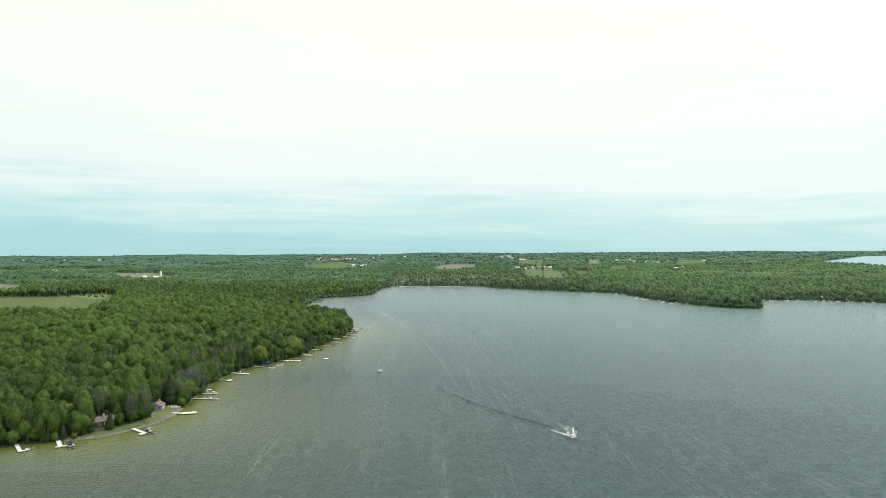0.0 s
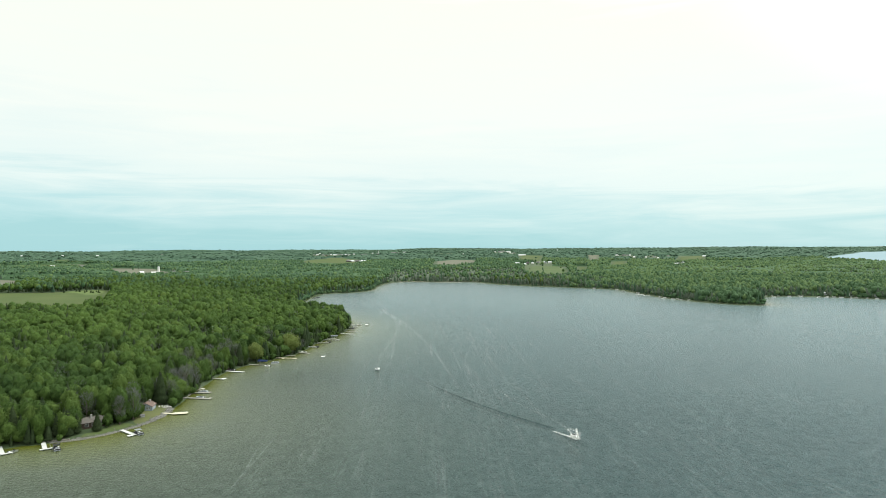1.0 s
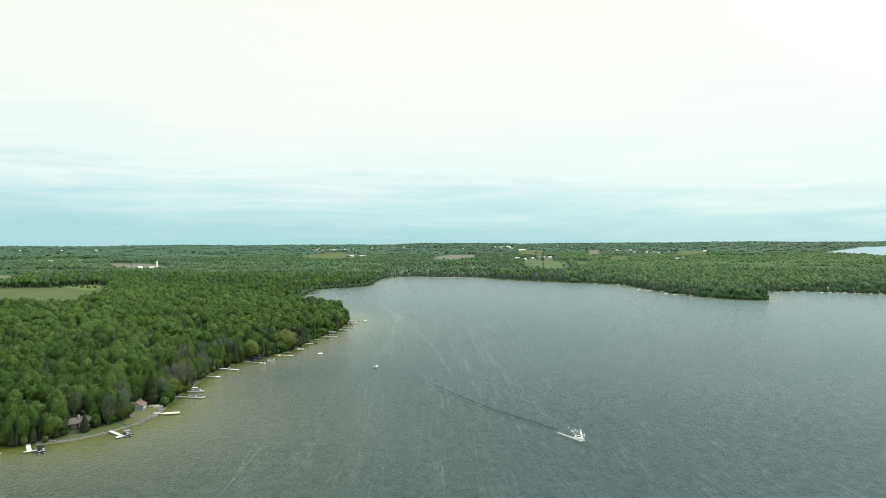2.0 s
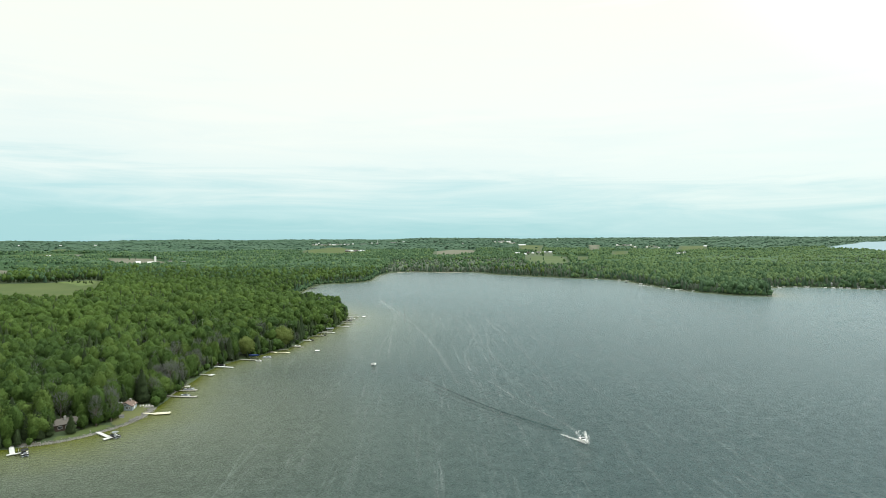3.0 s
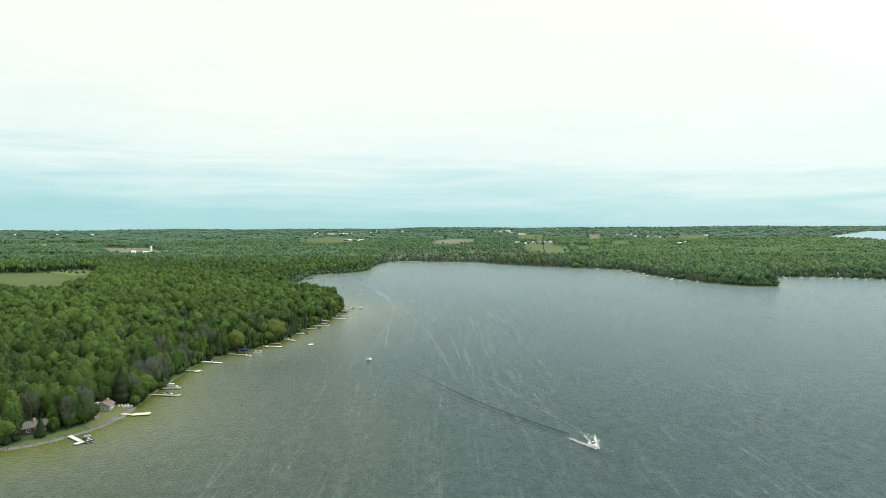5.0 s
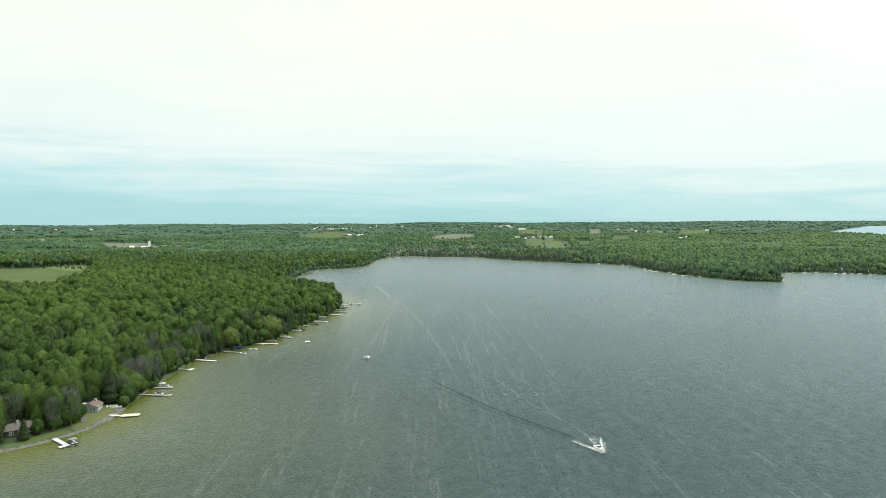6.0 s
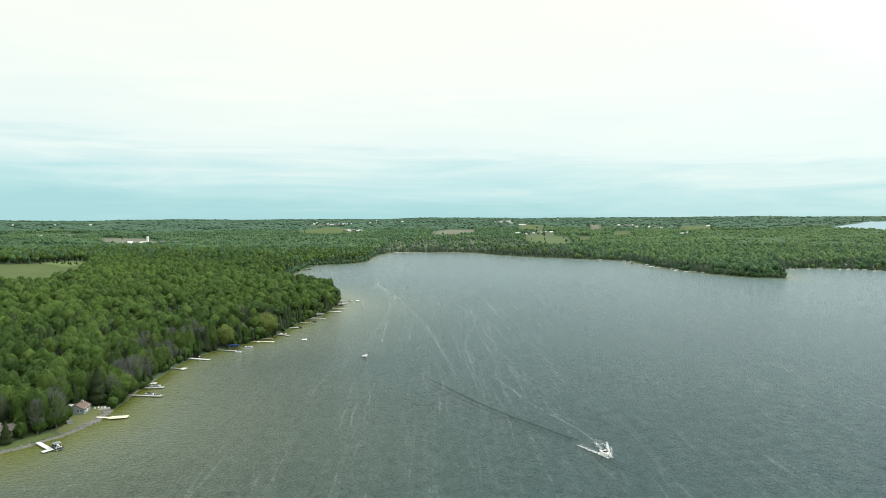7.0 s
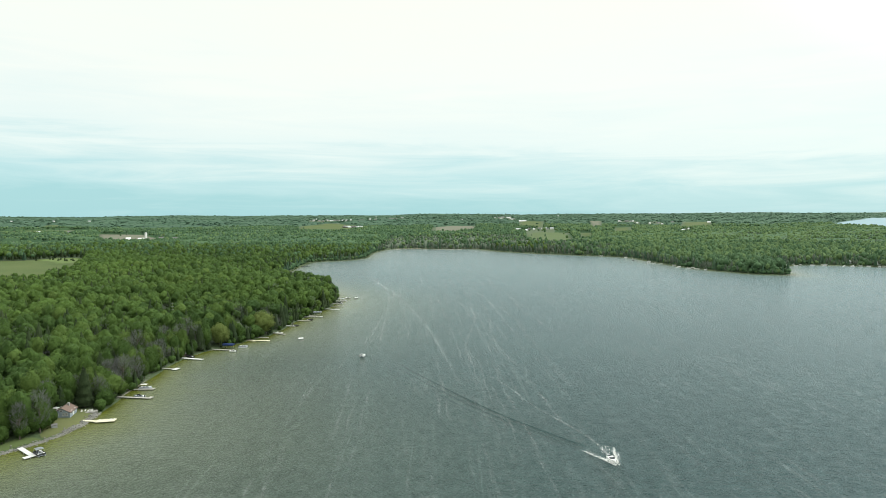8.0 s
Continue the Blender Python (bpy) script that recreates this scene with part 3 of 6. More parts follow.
def plant(name, x, y, kinds, n, size, spread=1.0, tall=1.0, leaves=None, shell=(3, 7), sink=0.0, slim=1.0, calm=0.0, low=0.28):
    z = land(x, y)
    for kind, (title, material) in FOREST.items():
        material = (leaves or {}).get(kind, material)
        where = np.flatnonzero(kinds == kind)
        if not len(where):
            continue
        protos = prototypes(kind, n if kind in (0, 3) else n + (14 if n > 10 else 2), size, shell, slim, low)
        verts, tones, softs = [], [], []
        which = rng.integers(0, len(protos), len(where))
        for k, proto in enumerate(protos):
            at = where[which == k]
            if not len(at):
                continue
            turn = rng.uniform(0, 6.283, len(at))
            scale = rng.uniform(0.72, 1.18, len(at)) * (1 + 0.10 * wave(x[at], y[at] * 1.6, 70, 4))
            c, s = np.cos(turn)[:, None], np.sin(turn)[:, None]
            flat = scale[:, None] * spread
            vx = (proto[None, :, 0] * c - proto[None, :, 1] * s) * flat + x[at][:, None]
            vy = (proto[None, :, 0] * s + proto[None, :, 1] * c) * flat + y[at][:, None]
            drop = sink * proto[:, 2].max() if kind in (0, 3) else 0.0
            vz = (proto[None, :, 2] - drop) * scale[:, None] * tall + z[at][:, None]
            verts.append(np.stack([vx, vy, vz], -1).reshape(-1, 3))
            tones.append(np.repeat(rng.uniform(0, 1, len(at)), len(proto)))
            sx = proto[None, :, 3] * c - proto[None, :, 4] * s
            sy = proto[None, :, 3] * s + proto[None, :, 4] * c
            soft = np.stack([sx, sy, np.broadcast_to(proto[None, :, 5], sx.shape)], -1).reshape(-1, 3)
            softs.append(soft * (1 - calm) + np.array([0, 0, calm]))
        verts, tones, softs = np.concatenate(verts), np.concatenate(tones), np.concatenate(softs)
        faces = np.arange(len(verts)).reshape(-1, 3)
        ob = new(title + "_" + name, mesh_np(title + "_" + name, verts, faces, material, {"tone": tones, "bough": softs}))
        words = {0: "leafy green broadleaf woods", 1: "dark green conifers", 2: "grey leafless trees", 3: "pale yellow-green broadleaf trees"}[kind]
        tagged(ob, words + " covering " + {"wood": "the near shore", "young_wood": "the low near shore", "forest": "the land beyond", "far_forest": "the far country",
                                             "horizon_forest": "the horizon hills", "aspen_forest": "the low ground beyond the headland", "shore_wood": "the shore near the docks", "far_shore_wood": "the far shore", "thicket": "the water's edge", "far_thicket": "the far water's edge"}[name], "trees", kind="stuff")

# clearings: lawns, house plots and sight lanes from the camera to distant farms
LAWN_HOUSE = [(-156, 333), (-149, 322), (-147, 315), (-136, 316), (-134, 330), (-136, 346), (-144, 350), (-154, 346), (-157, 340)]
LAWN_COTTAGE = [(-159, 287), (-146, 297), (-139, 308), (-142, 316), (-153, 315), (-155.5, 307), (-157.5, 302), (-162, 298)]
SMALL_PLOTS = [[(-188, 366), (-176, 366), (-176, 378), (-188, 378)], [(-177, 338), (-168, 338), (-168, 350), (-177, 350)],
               [(-166, 386), (-152, 388), (-152, 398), (-166, 398)], [(-166, 434), (-154, 432), (-154, 442), (-166, 442)],
               [(-146, 508), (-128, 504), (-126, 518), (-146, 520)]]
COTTAGE_PLOT = [(-169, 304), (-160, 296), (-151, 304), (-150, 312), (-156, 318), (-168, 318)]
CLEAR += [smooth(COTTAGE_PLOT, 1), smooth(LAWN_HOUSE, 1), smooth(LAWN_COTTAGE, 1)] + [np.array(q, float) for q in SMALL_PLOTS]

# distant buildings: x, y, length, width, wall height, kind
FAR_BUILDINGS = [
    (-737, 3895, 22, 12, 5, "white_house"), (-688, 3810, 26, 12, 5, "grey_house"), (-623, 3820, 20, 12, 5, "white_house"),
    (-548, 3830, 40, 16, 7, "white_barn"), (-451, 3910, 60, 14, 4, "grey_barn"), (-369, 3910, 28, 14, 8, "dark_house"),
    (-389, 2915, 18, 10, 5, "white_house"), (-370, 2905, 16, 10, 6, "dark_house"), (-340, 2805, 16, 10, 5, "white_house"),
    (-288, 4270, 90, 16, 4, "grey_barn"), (164, 4115, 14, 10, 6, "white_house"), (419, 4260, 40, 14, 5, "grey_barn"),
    (470, 4210, 30, 12, 5, "white_house"), (499, 3745, 74, 14, 5, "white_barn"), (871, 4610, 12, 10, 8, "white_house"),
    (318, 2540, 24, 10, 4, "white_barn"), (334, 2425, 12, 8, 5, "white_house"), (404, 2555, 16, 9, 5, "grey_house"),
    (426, 2545, 13, 9, 5, "white_house"), (965, 3405, 28, 12, 5, "white_barn"), (990, 3390, 12, 9, 5, "grey_house"),
    (1014, 3375, 22, 10, 5, "grey_house"), (994, 3205, 14, 10, 5, "white_house"), (1096, 3200, 26, 11, 5, "grey_barn"),
    (1080, 3100, 14, 9, 4, "white_house"), (893, 2375, 25, 11, 5, "white_barn"), (976, 2520, 11, 9, 6, "white_house"),
    (1363, 3235, 28, 12, 6, "white_barn"), (-830, 2000, 20, 10, 4, "grey_barn"), (-790, 2005, 22, 9, 3, "grey_barn"),
    (-765, 4130, 14, 10, 5, "white_house"), (-600, 3880, 16, 10, 5, "grey_house"), (-660, 3890, 12, 9, 5, "dark_house"),
    (-520, 3940, 14, 10, 5, "white_house"), (-419, 4085, 16, 10, 6, "white_house"), (-232, 4395, 30, 12, 5, "white_barn"),
    (-442, 3140, 12, 9, 5, "grey_house"), (-333, 2910, 14, 9, 5, "white_house"), (454, 4410, 34, 12, 5, "grey_barn"),
    (1042, 3165, 14, 9, 5, "white_house"), (1198, 3285, 16, 9, 5, "grey_house"), (939, 2460, 12, 9, 4, "grey_house"),
    (376, 2515, 12, 8, 5, "white_house"), (676, 2850, 12, 8, 5, "grey_house"),
    (-1460, 2420, 18, 10, 5, "white_barn"), (-1364, 2450, 20, 10, 5, "grey_house"), (-2275, 3870, 22, 12, 6, "white_house"),
    (-2130, 3990, 26, 12, 6, "white_house"), (-2498, 3830, 16, 12, 6, "white_house"), (-1790, 4135, 16, 12, 6, "grey_house")]
town = random.Random(17)
for cx, cy, dx, dy, count in ((-620, 3850, 130, 70, 12), (-372, 2900, 42, 60, 8), (470, 4060, 60, 120, 4), (1010, 3390, 40, 30, 4), (390, 2530, 70, 40, 4), (420, 4330, 80, 60, 5)):
    for _ in range(count):
        FAR_BUILDINGS.append((cx + town.uniform(-dx, dx), cy + town.uniform(-dy, dy), town.uniform(11, 19), town.uniform(8, 11), town.uniform(4, 6),
                              town.choice(("white_house", "white_house", "grey_house", "dark_house"))))
FAR_BUILDINGS = [(x, y, length * (0.7 if y > 3000 else 0.88), width, height * (0.75 if y > 3000 else 1), kind) for x, y, length, width, height, kind in FAR_BUILDINGS]
FARM = (-850, 1912)


def vista(x, y, wide, deep):
    """A lane cleared of trees from a building towards the camera, to keep it in view."""
    a = math.atan2(-x, -y)
    f, s = np.array([math.sin(a), math.cos(a)]), np.array([math.cos(a), -math.sin(a)])
    c = np.array([x, y])
    return np.array([c - f * 25 - s * wide * 0.7, c - f * 25 + s * wide * 0.7, c + f * deep + s * wide * 0.42, c + f * deep - s * wide * 0.42])


for x, y, length, width, height, kind in FAR_BUILDINGS:
    CLEAR.append(vista(x, y, length + 8, 250))
CLEAR.append(vista(-868, 1912, 74, 230))

# rides and field gaps that part the far woods into belts
ride = np.random.default_rng(31)
for _ in range(26):
    x, y, half = ride.uniform(-2300, 1350), ride.uniform(2050, 4200), ride.uniform(90, 260)
    deep, slant = ride.uniform(70, 130), ride.uniform(-60, 60)
    CLEAR.append(np.array([(x - half, y - slant), (x + half, y + slant), (x + half * 0.9, y + slant + deep), (x - half * 0.9, y - slant + deep)]))

# far trees take the paler colours that imitate haze
DISTANT = {0: HAZE_LEAF, 1: HAZE_NEEDLE, 2: TWIG_FAR, 3: HAZE_PALE_LEAF}
SINGLE = lambda x, y, d: (x < -60) & (y < 500) & (d < 30)   # the stretch of shore whose trees stand singly
x, y, d = woods(5.7, 200, 720)
young = (y + 0.35 * x < 430) | (rng.uniform(0, 1, x.size) < 0.25)       # young mixed woods on the low shore
keep = young | (rng.uniform(0, 1, x.size) < 0.66)
x, y, d, young = x[keep], y[keep], d[keep], young[keep]
single = SINGLE(x, y, d)
k = species(x, y, d)
ex, ey, ed = woods(4.4, 200, 720, edge=(0.6, 3.2))   # a closer row at the water's edge
ek = species(ex, ey, ed)
wild = (ex < -165) | (ex > -136) | (ey < 286) | (ey > 350)
ex, ey, ed, ek = ex[wild], ey[wild], ed[wild], ek[wild]
es = SINGLE(ex, ey, ed)
old = ~single & ~young
plant("wood", x[old], y[old], k[old], 180, 0.46, shell=(7, 14))
old = ~single & young
plant("young_wood", x[old], y[old], k[old], 140, 0.42, 0.92, 0.95, shell=(6, 12), slim=0.72, low=0.24)
plant("shore_wood", ex[~es], ey[~es], ek[~es], 240, 0.5, 0.9, 0.85, shell=(8, 18), sink=0.3)
fx, fy, fd = woods(5.2, 200, 720, edge=(2.0, 13.0))
fs = SINGLE(fx, fy, fd) & (fy < 430)
fx, fy, fk = fx[fs], fy[fs], species(fx, fy, fd)[fs]
NEAR = list(zip(fx, fy, fk, [0.8] * len(fx))) + list(zip(x[single], y[single], k[single], [1.0] * single.sum())) + list(zip(ex[es], ey[es], ek[es], [0.68] * es.sum()))
# room round the trees that stand out
ROOM = ((-149, 351, 5.5), (-146.5, 346, 5), (-118.5, 516, 7), (-115, 508, 5), (-136, 480, 6), (-133, 474, 4), (-153, 434, 4), (-145, 352, 4.5), (-170, 336, 4), (-168, 331, 3.5), (-160, 333, 5))
NEAR = [row for row in NEAR if all(math.hypot(row[0] - a, row[1] - b) > c for a, b, c in ROOM)]
ex, ey, ed = woods(3.2, 200, 760, edge=(-0.6, 1.6))
wild = (ex < -165) | (ex > -136) | (ey < 286) | (ey > 350)      # no thicket in front of the lawns
ex, ey, ed = ex[wild], ey[wild], ed[wild]
plant("thicket", ex, ey, species(ex, ey, ed) % 3, 130, 0.42, 0.5, 0.55, shell=(5, 11), sink=0.34)
ex, ey, ed = woods(4.2, 760, 1750, edge=(-0.5, 4.0))
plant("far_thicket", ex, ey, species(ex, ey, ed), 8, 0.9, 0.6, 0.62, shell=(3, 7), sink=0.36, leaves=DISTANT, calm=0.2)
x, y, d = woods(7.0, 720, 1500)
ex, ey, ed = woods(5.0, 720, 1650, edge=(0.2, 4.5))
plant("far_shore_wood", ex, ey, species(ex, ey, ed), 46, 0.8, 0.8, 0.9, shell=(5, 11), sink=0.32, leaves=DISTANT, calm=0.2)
k = species(x, y, d)
# the haze tint comes in with distance, and everywhere beyond x 250
mixed = (rng.uniform(0, 1, x.size) < np.clip((np.hypot(x * 0.6, y) - 1100) / 700, 0, 1)) | (x > 250)
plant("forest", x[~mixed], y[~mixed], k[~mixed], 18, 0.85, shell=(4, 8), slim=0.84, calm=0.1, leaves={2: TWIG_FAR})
def marsh(x, y):
    return (x > -130) & (x < 360) & (y < 1960)


def canopy(name, low, high, step, height, material, label, where):
    """A sheet added below the far treetops to hide the shaded gaps, let down to the ground round the clearings."""
    x, y, q = grid(np.arange(-high * 0.8, high * 0.8, step), np.arange(low * 0.85, high, step))
    r = np.hypot(x * 0.6, y)
    q = q[((r >= low) & (r < high) & (np.abs(x) < 0.76 * y + 60))[q].all(1)]
    (v, q, extra) = used(np.stack([x, y], 1), q, {})
    x, y = v[:, 0], v[:, 1]
    d = off_line(SHORE, x, y)
    bare_ground = d < 16
    for line in CLEAR:
        lo, hi = line.min(0) - step * 0.5, line.max(0) + step * 0.5
        at = np.flatnonzero((x > lo[0]) & (x < hi[0]) & (y > lo[1]) & (y < hi[1]))
        if len(at):
            bare_ground[at] |= inside(line, x[at], y[at]) | (off_line(line, x[at], y[at]) < step * 0.5)
    q = q[~bare_ground[q].all(1) & where(x[q].mean(1), y[q].mean(1))]
    z = land(x, y, d) + np.where(bare_ground, -0.6, height * (0.9 + 0.18 * wave(x, y, 33, 2)) + rng.uniform(-1.0, 1.0, x.size) * step * 0.13)
    v, q, extra = used(np.stack([x, y, z], 1), q, {"tone": np.full(x.size, 0.4)})
    turn = np.cross(v[q[:, 2]] - v[q[:, 0]], v[q[:, 3]] - v[q[:, 1]])
    extra["bough"] = np.zeros_like(v)
    for k in range(4):
        np.add.at(extra["bough"], q[:, k], turn)
    extra["bough"] /= np.linalg.norm(extra["bough"], axis=1, keepdims=True)
    tagged(new(name, mesh_np(name, v, q, material, extra)), label, "trees", kind="stuff")


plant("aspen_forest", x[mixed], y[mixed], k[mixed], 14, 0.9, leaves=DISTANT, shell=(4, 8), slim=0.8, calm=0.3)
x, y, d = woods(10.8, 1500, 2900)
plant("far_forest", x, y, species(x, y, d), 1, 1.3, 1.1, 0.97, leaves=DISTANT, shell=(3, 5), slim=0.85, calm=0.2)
canopy("far_canopy", 1500, 2900, 13, 10.2, HAZE_LEAF, "closed green canopy of the far woods", lambda x, y: ~marsh(x, y))
canopy("cape_canopy", 700, 1520, 10, 9.6, HAZE_LEAF, "closed green canopy behind the far cape", lambda x, y: x > 300)
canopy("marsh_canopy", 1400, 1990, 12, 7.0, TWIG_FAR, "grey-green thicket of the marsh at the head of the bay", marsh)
canopy("hill_canopy", 2880, 4880, 15, 9.4, HAZE_HILL_LEAF, "closed canopy of the horizon hills, tinted blue-green for haze", lambda x, y: y > 0)
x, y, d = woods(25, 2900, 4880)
plant("horizon_forest", x, y, species(x, y, d), 1, 2.0, 1.6, 0.86, {0: HAZE_HILL_LEAF, 1: HAZE_HILL_NEEDLE, 2: HAZE_HILL_LEAF, 3: HAZE_HILL_LEAF}, (2, 5))

# ---------------------------------------------------------------- trees that stand singly on the near shore


def limb(bm, a, b, r0, r1, sides=6):
    """A tapered round bar from a to b."""
    a, b = Vector(a), Vector(b)
    turn = (b - a).to_track_quat("Z", "Y").to_matrix().to_4x4()
    ends = []
    for at, r in ((a, r0), (b, r1)):
        ends.append([bm.verts.new(at + turn @ Vector((r * math.cos(k * 6.283 / sides), r * math.sin(k * 6.283 / sides), 0))) for k in range(sides)])
    for k in range(sides):
        j = (k + 1) % sides
        bm.faces.new((ends[0][k], ends[0][j], ends[1][j], ends[1][k]))
    bm.faces.new(ends[1])
    bm.faces.new(ends[0][::-1])


def crown_part(points, material, parent, name="crown"):
    data = mesh_np(name, points[:, :3], np.arange(len(points)).reshape(-1, 3), material, {"tone": np.zeros(len(points)), "bough": points[:, 3:]})
    ob = new(name, data)
    ob.parent = parent
    return ob


def tree(kind, height, width, seed, leaves=None, leaf=None):
    """A single tree at the origin: trunk with limbs, and a crown of leaf clumps."""
    r = np.random.default_rng(seed)
    names = {0: ("broadleaf_tree", "leafy green broadleaf tree at the lake shore"), 1: ("conifer", "dark green conifer at the lake shore"),
             2: ("leafless_tree", "grey leafless tree at the lake shore"), 3: ("willow", "pale yellow-green willow at the water's edge")}
    ob = thing(names[kind][0], names[kind][1], "tree", "trees on the near shore")
    bm = bmesh.new()
    top = height * (0.95 if kind == 1 else 0.7)
    limb(bm, (0, 0, -0.6), (r.uniform(-0.3, 0.3), r.uniform(-0.3, 0.3), top * 0.5), height * 0.022, height * 0.015)
    limb(bm, (0, 0, top * 0.48), (r.uniform(-0.5, 0.5), r.uniform(-0.5, 0.5), top), height * 0.015, height * 0.004)
    for k in range(4 if kind == 1 else 9):
        a, z = r.uniform(0, 6.283), height * r.uniform(0.25, 0.6)
        reach = width * r.uniform(0.25, 0.42)
        limb(bm, (0, 0, z), (reach * math.cos(a), reach * math.sin(a), z + reach * (0.1 if kind == 1 else 0.9)), height * 0.008, height * 0.002, 5)
    part("trunk", bm, BARK, ob)
    if kind in (0, 3):
        crown = dome(r, leaves or 640, 0.42, height, width, 22, (7, 15), -0.08)
    elif kind == 1:
        crown = spire(r, leaves or 520, 0.58, height, width)
    else:
        crown = bare(r, leaves or 560, 0.56, height, width)
    crown_part(crown, leaf or (LEAF, NEEDLE, TWIG, LEAF_PALE)[kind], ob)
    return ob


def stand(ob, x, y, turn=0.0, scale=1.0):
    ob.matrix_basis = pose(x, y, ground_at(x, y) - 0.05, 0, 0, turn) @ Matrix.Scale(scale, 4)


models = {0: [tree(0, 14.5, 7.4, 1), tree(0, 13, 6.4, 2), tree(0, 15, 7.8, 3, leaf=LEAF_PALE), tree(0, 12, 7.2, 4), tree(0, 14, 5.8, 12, leaf=LEAF_PALE)],
          1: [tree(1, 13.5, 7.2, 5), tree(1, 11, 6.6, 6), tree(1, 15, 7.0, 7)],
          2: [tree(2, 13, 7.5, 8), tree(2, 15, 8, 9)], 3: [tree(3, 10, 9, 10), tree(3, 9, 10, 11)]}
placed = {}
pick = random.Random(3)
for x, y, k, size in NEAR:
    k = int(k)
    n = pick.randrange(len(models[k]))
    turn, scale = pick.uniform(0, 360), size * pick.uniform(0.78, 1.15)
    if placed.get((k, n)):
        copy_thing(models[k][n], pose(float(x), float(y), ground_at(x, y) - 0.05, 0, 0, turn) @ Matrix.Scale(scale, 4))
    else:
        stand(models[k][n], float(x), float(y), turn, 1.0)
        placed[(k, n)] = True
for k, n, x, y in ((3, 0, -150, 500), (3, 1, -160, 470), (2, 1, -170, 420), (2, 0, -175, 430)):
    if not placed.get((k, n)):
        stand(models[k][n], x, y)

# trees with a look of their own
spruce = tree(1, 18.5, 8.0, 21, 2200)
tagged(spruce, "tall dark spruce behind the house terrace", "tree")
spruce.name = "spruce"
stand(spruce, -149, 351)
willow = tree(3, 14, 15, 22, 3600, WILLOW_LEAF)
stand(willow, -118.5, 516)
tagged(willow, "broad pale willow drooping over the docks", "tree")
willow = tree(3, 12.5, 10.5, 23, 2500, WILLOW_LEAF)
stand(willow, -136, 480)
tagged(willow, "yellow-green willow beside the blue boat lift", "tree")
grey = tree(2, 14, 5.2, 24, 560)
stand(grey, -151.5, 312.5)
tagged(grey, "tall grey leafless tree on the lawn by the white dock", "tree")
for x, y, s in ((-153, 434, 31), (-166, 352, 32), (-152, 357, 33)):
    grey = tree(2, 13, 6.5, s, 500)
    stand(grey, x, y)
    tagged(grey, "bleached dead tree among green shore trees", "tree")
for x, y, s, h, w in ((-143.5, 356, 41, 7, 7.5), (-168, 303, 46, 10, 6.5), (-158.5, 314.5, 42, 8.5, 5.5), (-155.2, 308.5, 61, 6, 3.8), (-154.5, 321, 44, 8, 6), (-157, 330, 45, 9, 6.5),
                      (-153, 325, 47, 8, 6.5), (-151.5, 320, 48, 6.5, 5.5), (-159, 325, 50, 11, 7.5),
                      (-161, 334, 52, 11, 7.5), (-160, 341, 53, 10, 7), (-155, 347, 54, 9, 6), (-155.5, 333, 55, 7.5, 5.5), (-154, 328.5, 56, 8, 6.5),
                      (-158.7, 328, 58, 10, 7), (-152.5, 317, 59, 8.5, 6), (-152, 313.8, 62, 6, 4.5), (-150.5, 318.5, 63, 7, 5), (-150.8, 325.5, 64, 6, 4.5),
                      (-149.6, 326.5, 68, 6.5, 5.5), (-149, 322, 75, 6.5, 5.5)):
    bush = tree(0, h, w, s, 800)
    bush.name = "garden_tree"
    stand(bush, x, y)
    tagged(bush, "rounded green garden tree on the shore lawn", "tree", "garden trees")

for x, y, s, h in ((-157.2, 303.2, 71, 8.5), (-168, 299.5, 72, 10), (-171, 301, 73, 11), (-187, 287.5, 81, 9), (-183, 289, 82, 11), (-178.5, 291, 83, 10), (-174.5, 293.5, 84, 12),
                   (-171, 295, 85, 10), (-167.3, 297, 86, 11.5), (-164.2, 299, 87, 9), (-192, 286, 88, 11), (-181, 294, 89, 13)):
    cedar = tree(1, h, h * 0.55, s, 900)
    cedar.name = "cedar"
    stand(cedar, x, y)
    tagged(cedar, "dark green cedar on the bank near the brown log cottage", "tree", "cedars by the cottage")

# ---------------------------------------------------------------- lawns, sea wall, stones
patch("house_lawn", LAWN_HOUSE, DRY_LAWN, "worn green-brown lawn round the blue house", 0.6, 0.08, False, dry=0.1)
patch("cottage_lawn", LAWN_COTTAGE, LAWN, "green lawn in front of the brown cottage", 0.6, 0.08, False, dry=0.1)
ROCK = plain("grey_stone", (0.215, 0.21, 0.19), 0.9, 0, 0.5, 1.2, 0.06)


def rock_proto(r):
    bm = bmesh.new()
    bmesh.ops.create_icosphere(bm, subdivisions=1, radius=0.5)
    for v in bm.verts:
        v.co *= r.uniform(0.75, 1.15)
        v.co.z *= 0.7
    v = np.array([w.co[:] for w in bm.verts])
    f = np.array([[w.index for w in q.verts] for q in bm.faces])
    bm.free()
    return v, f


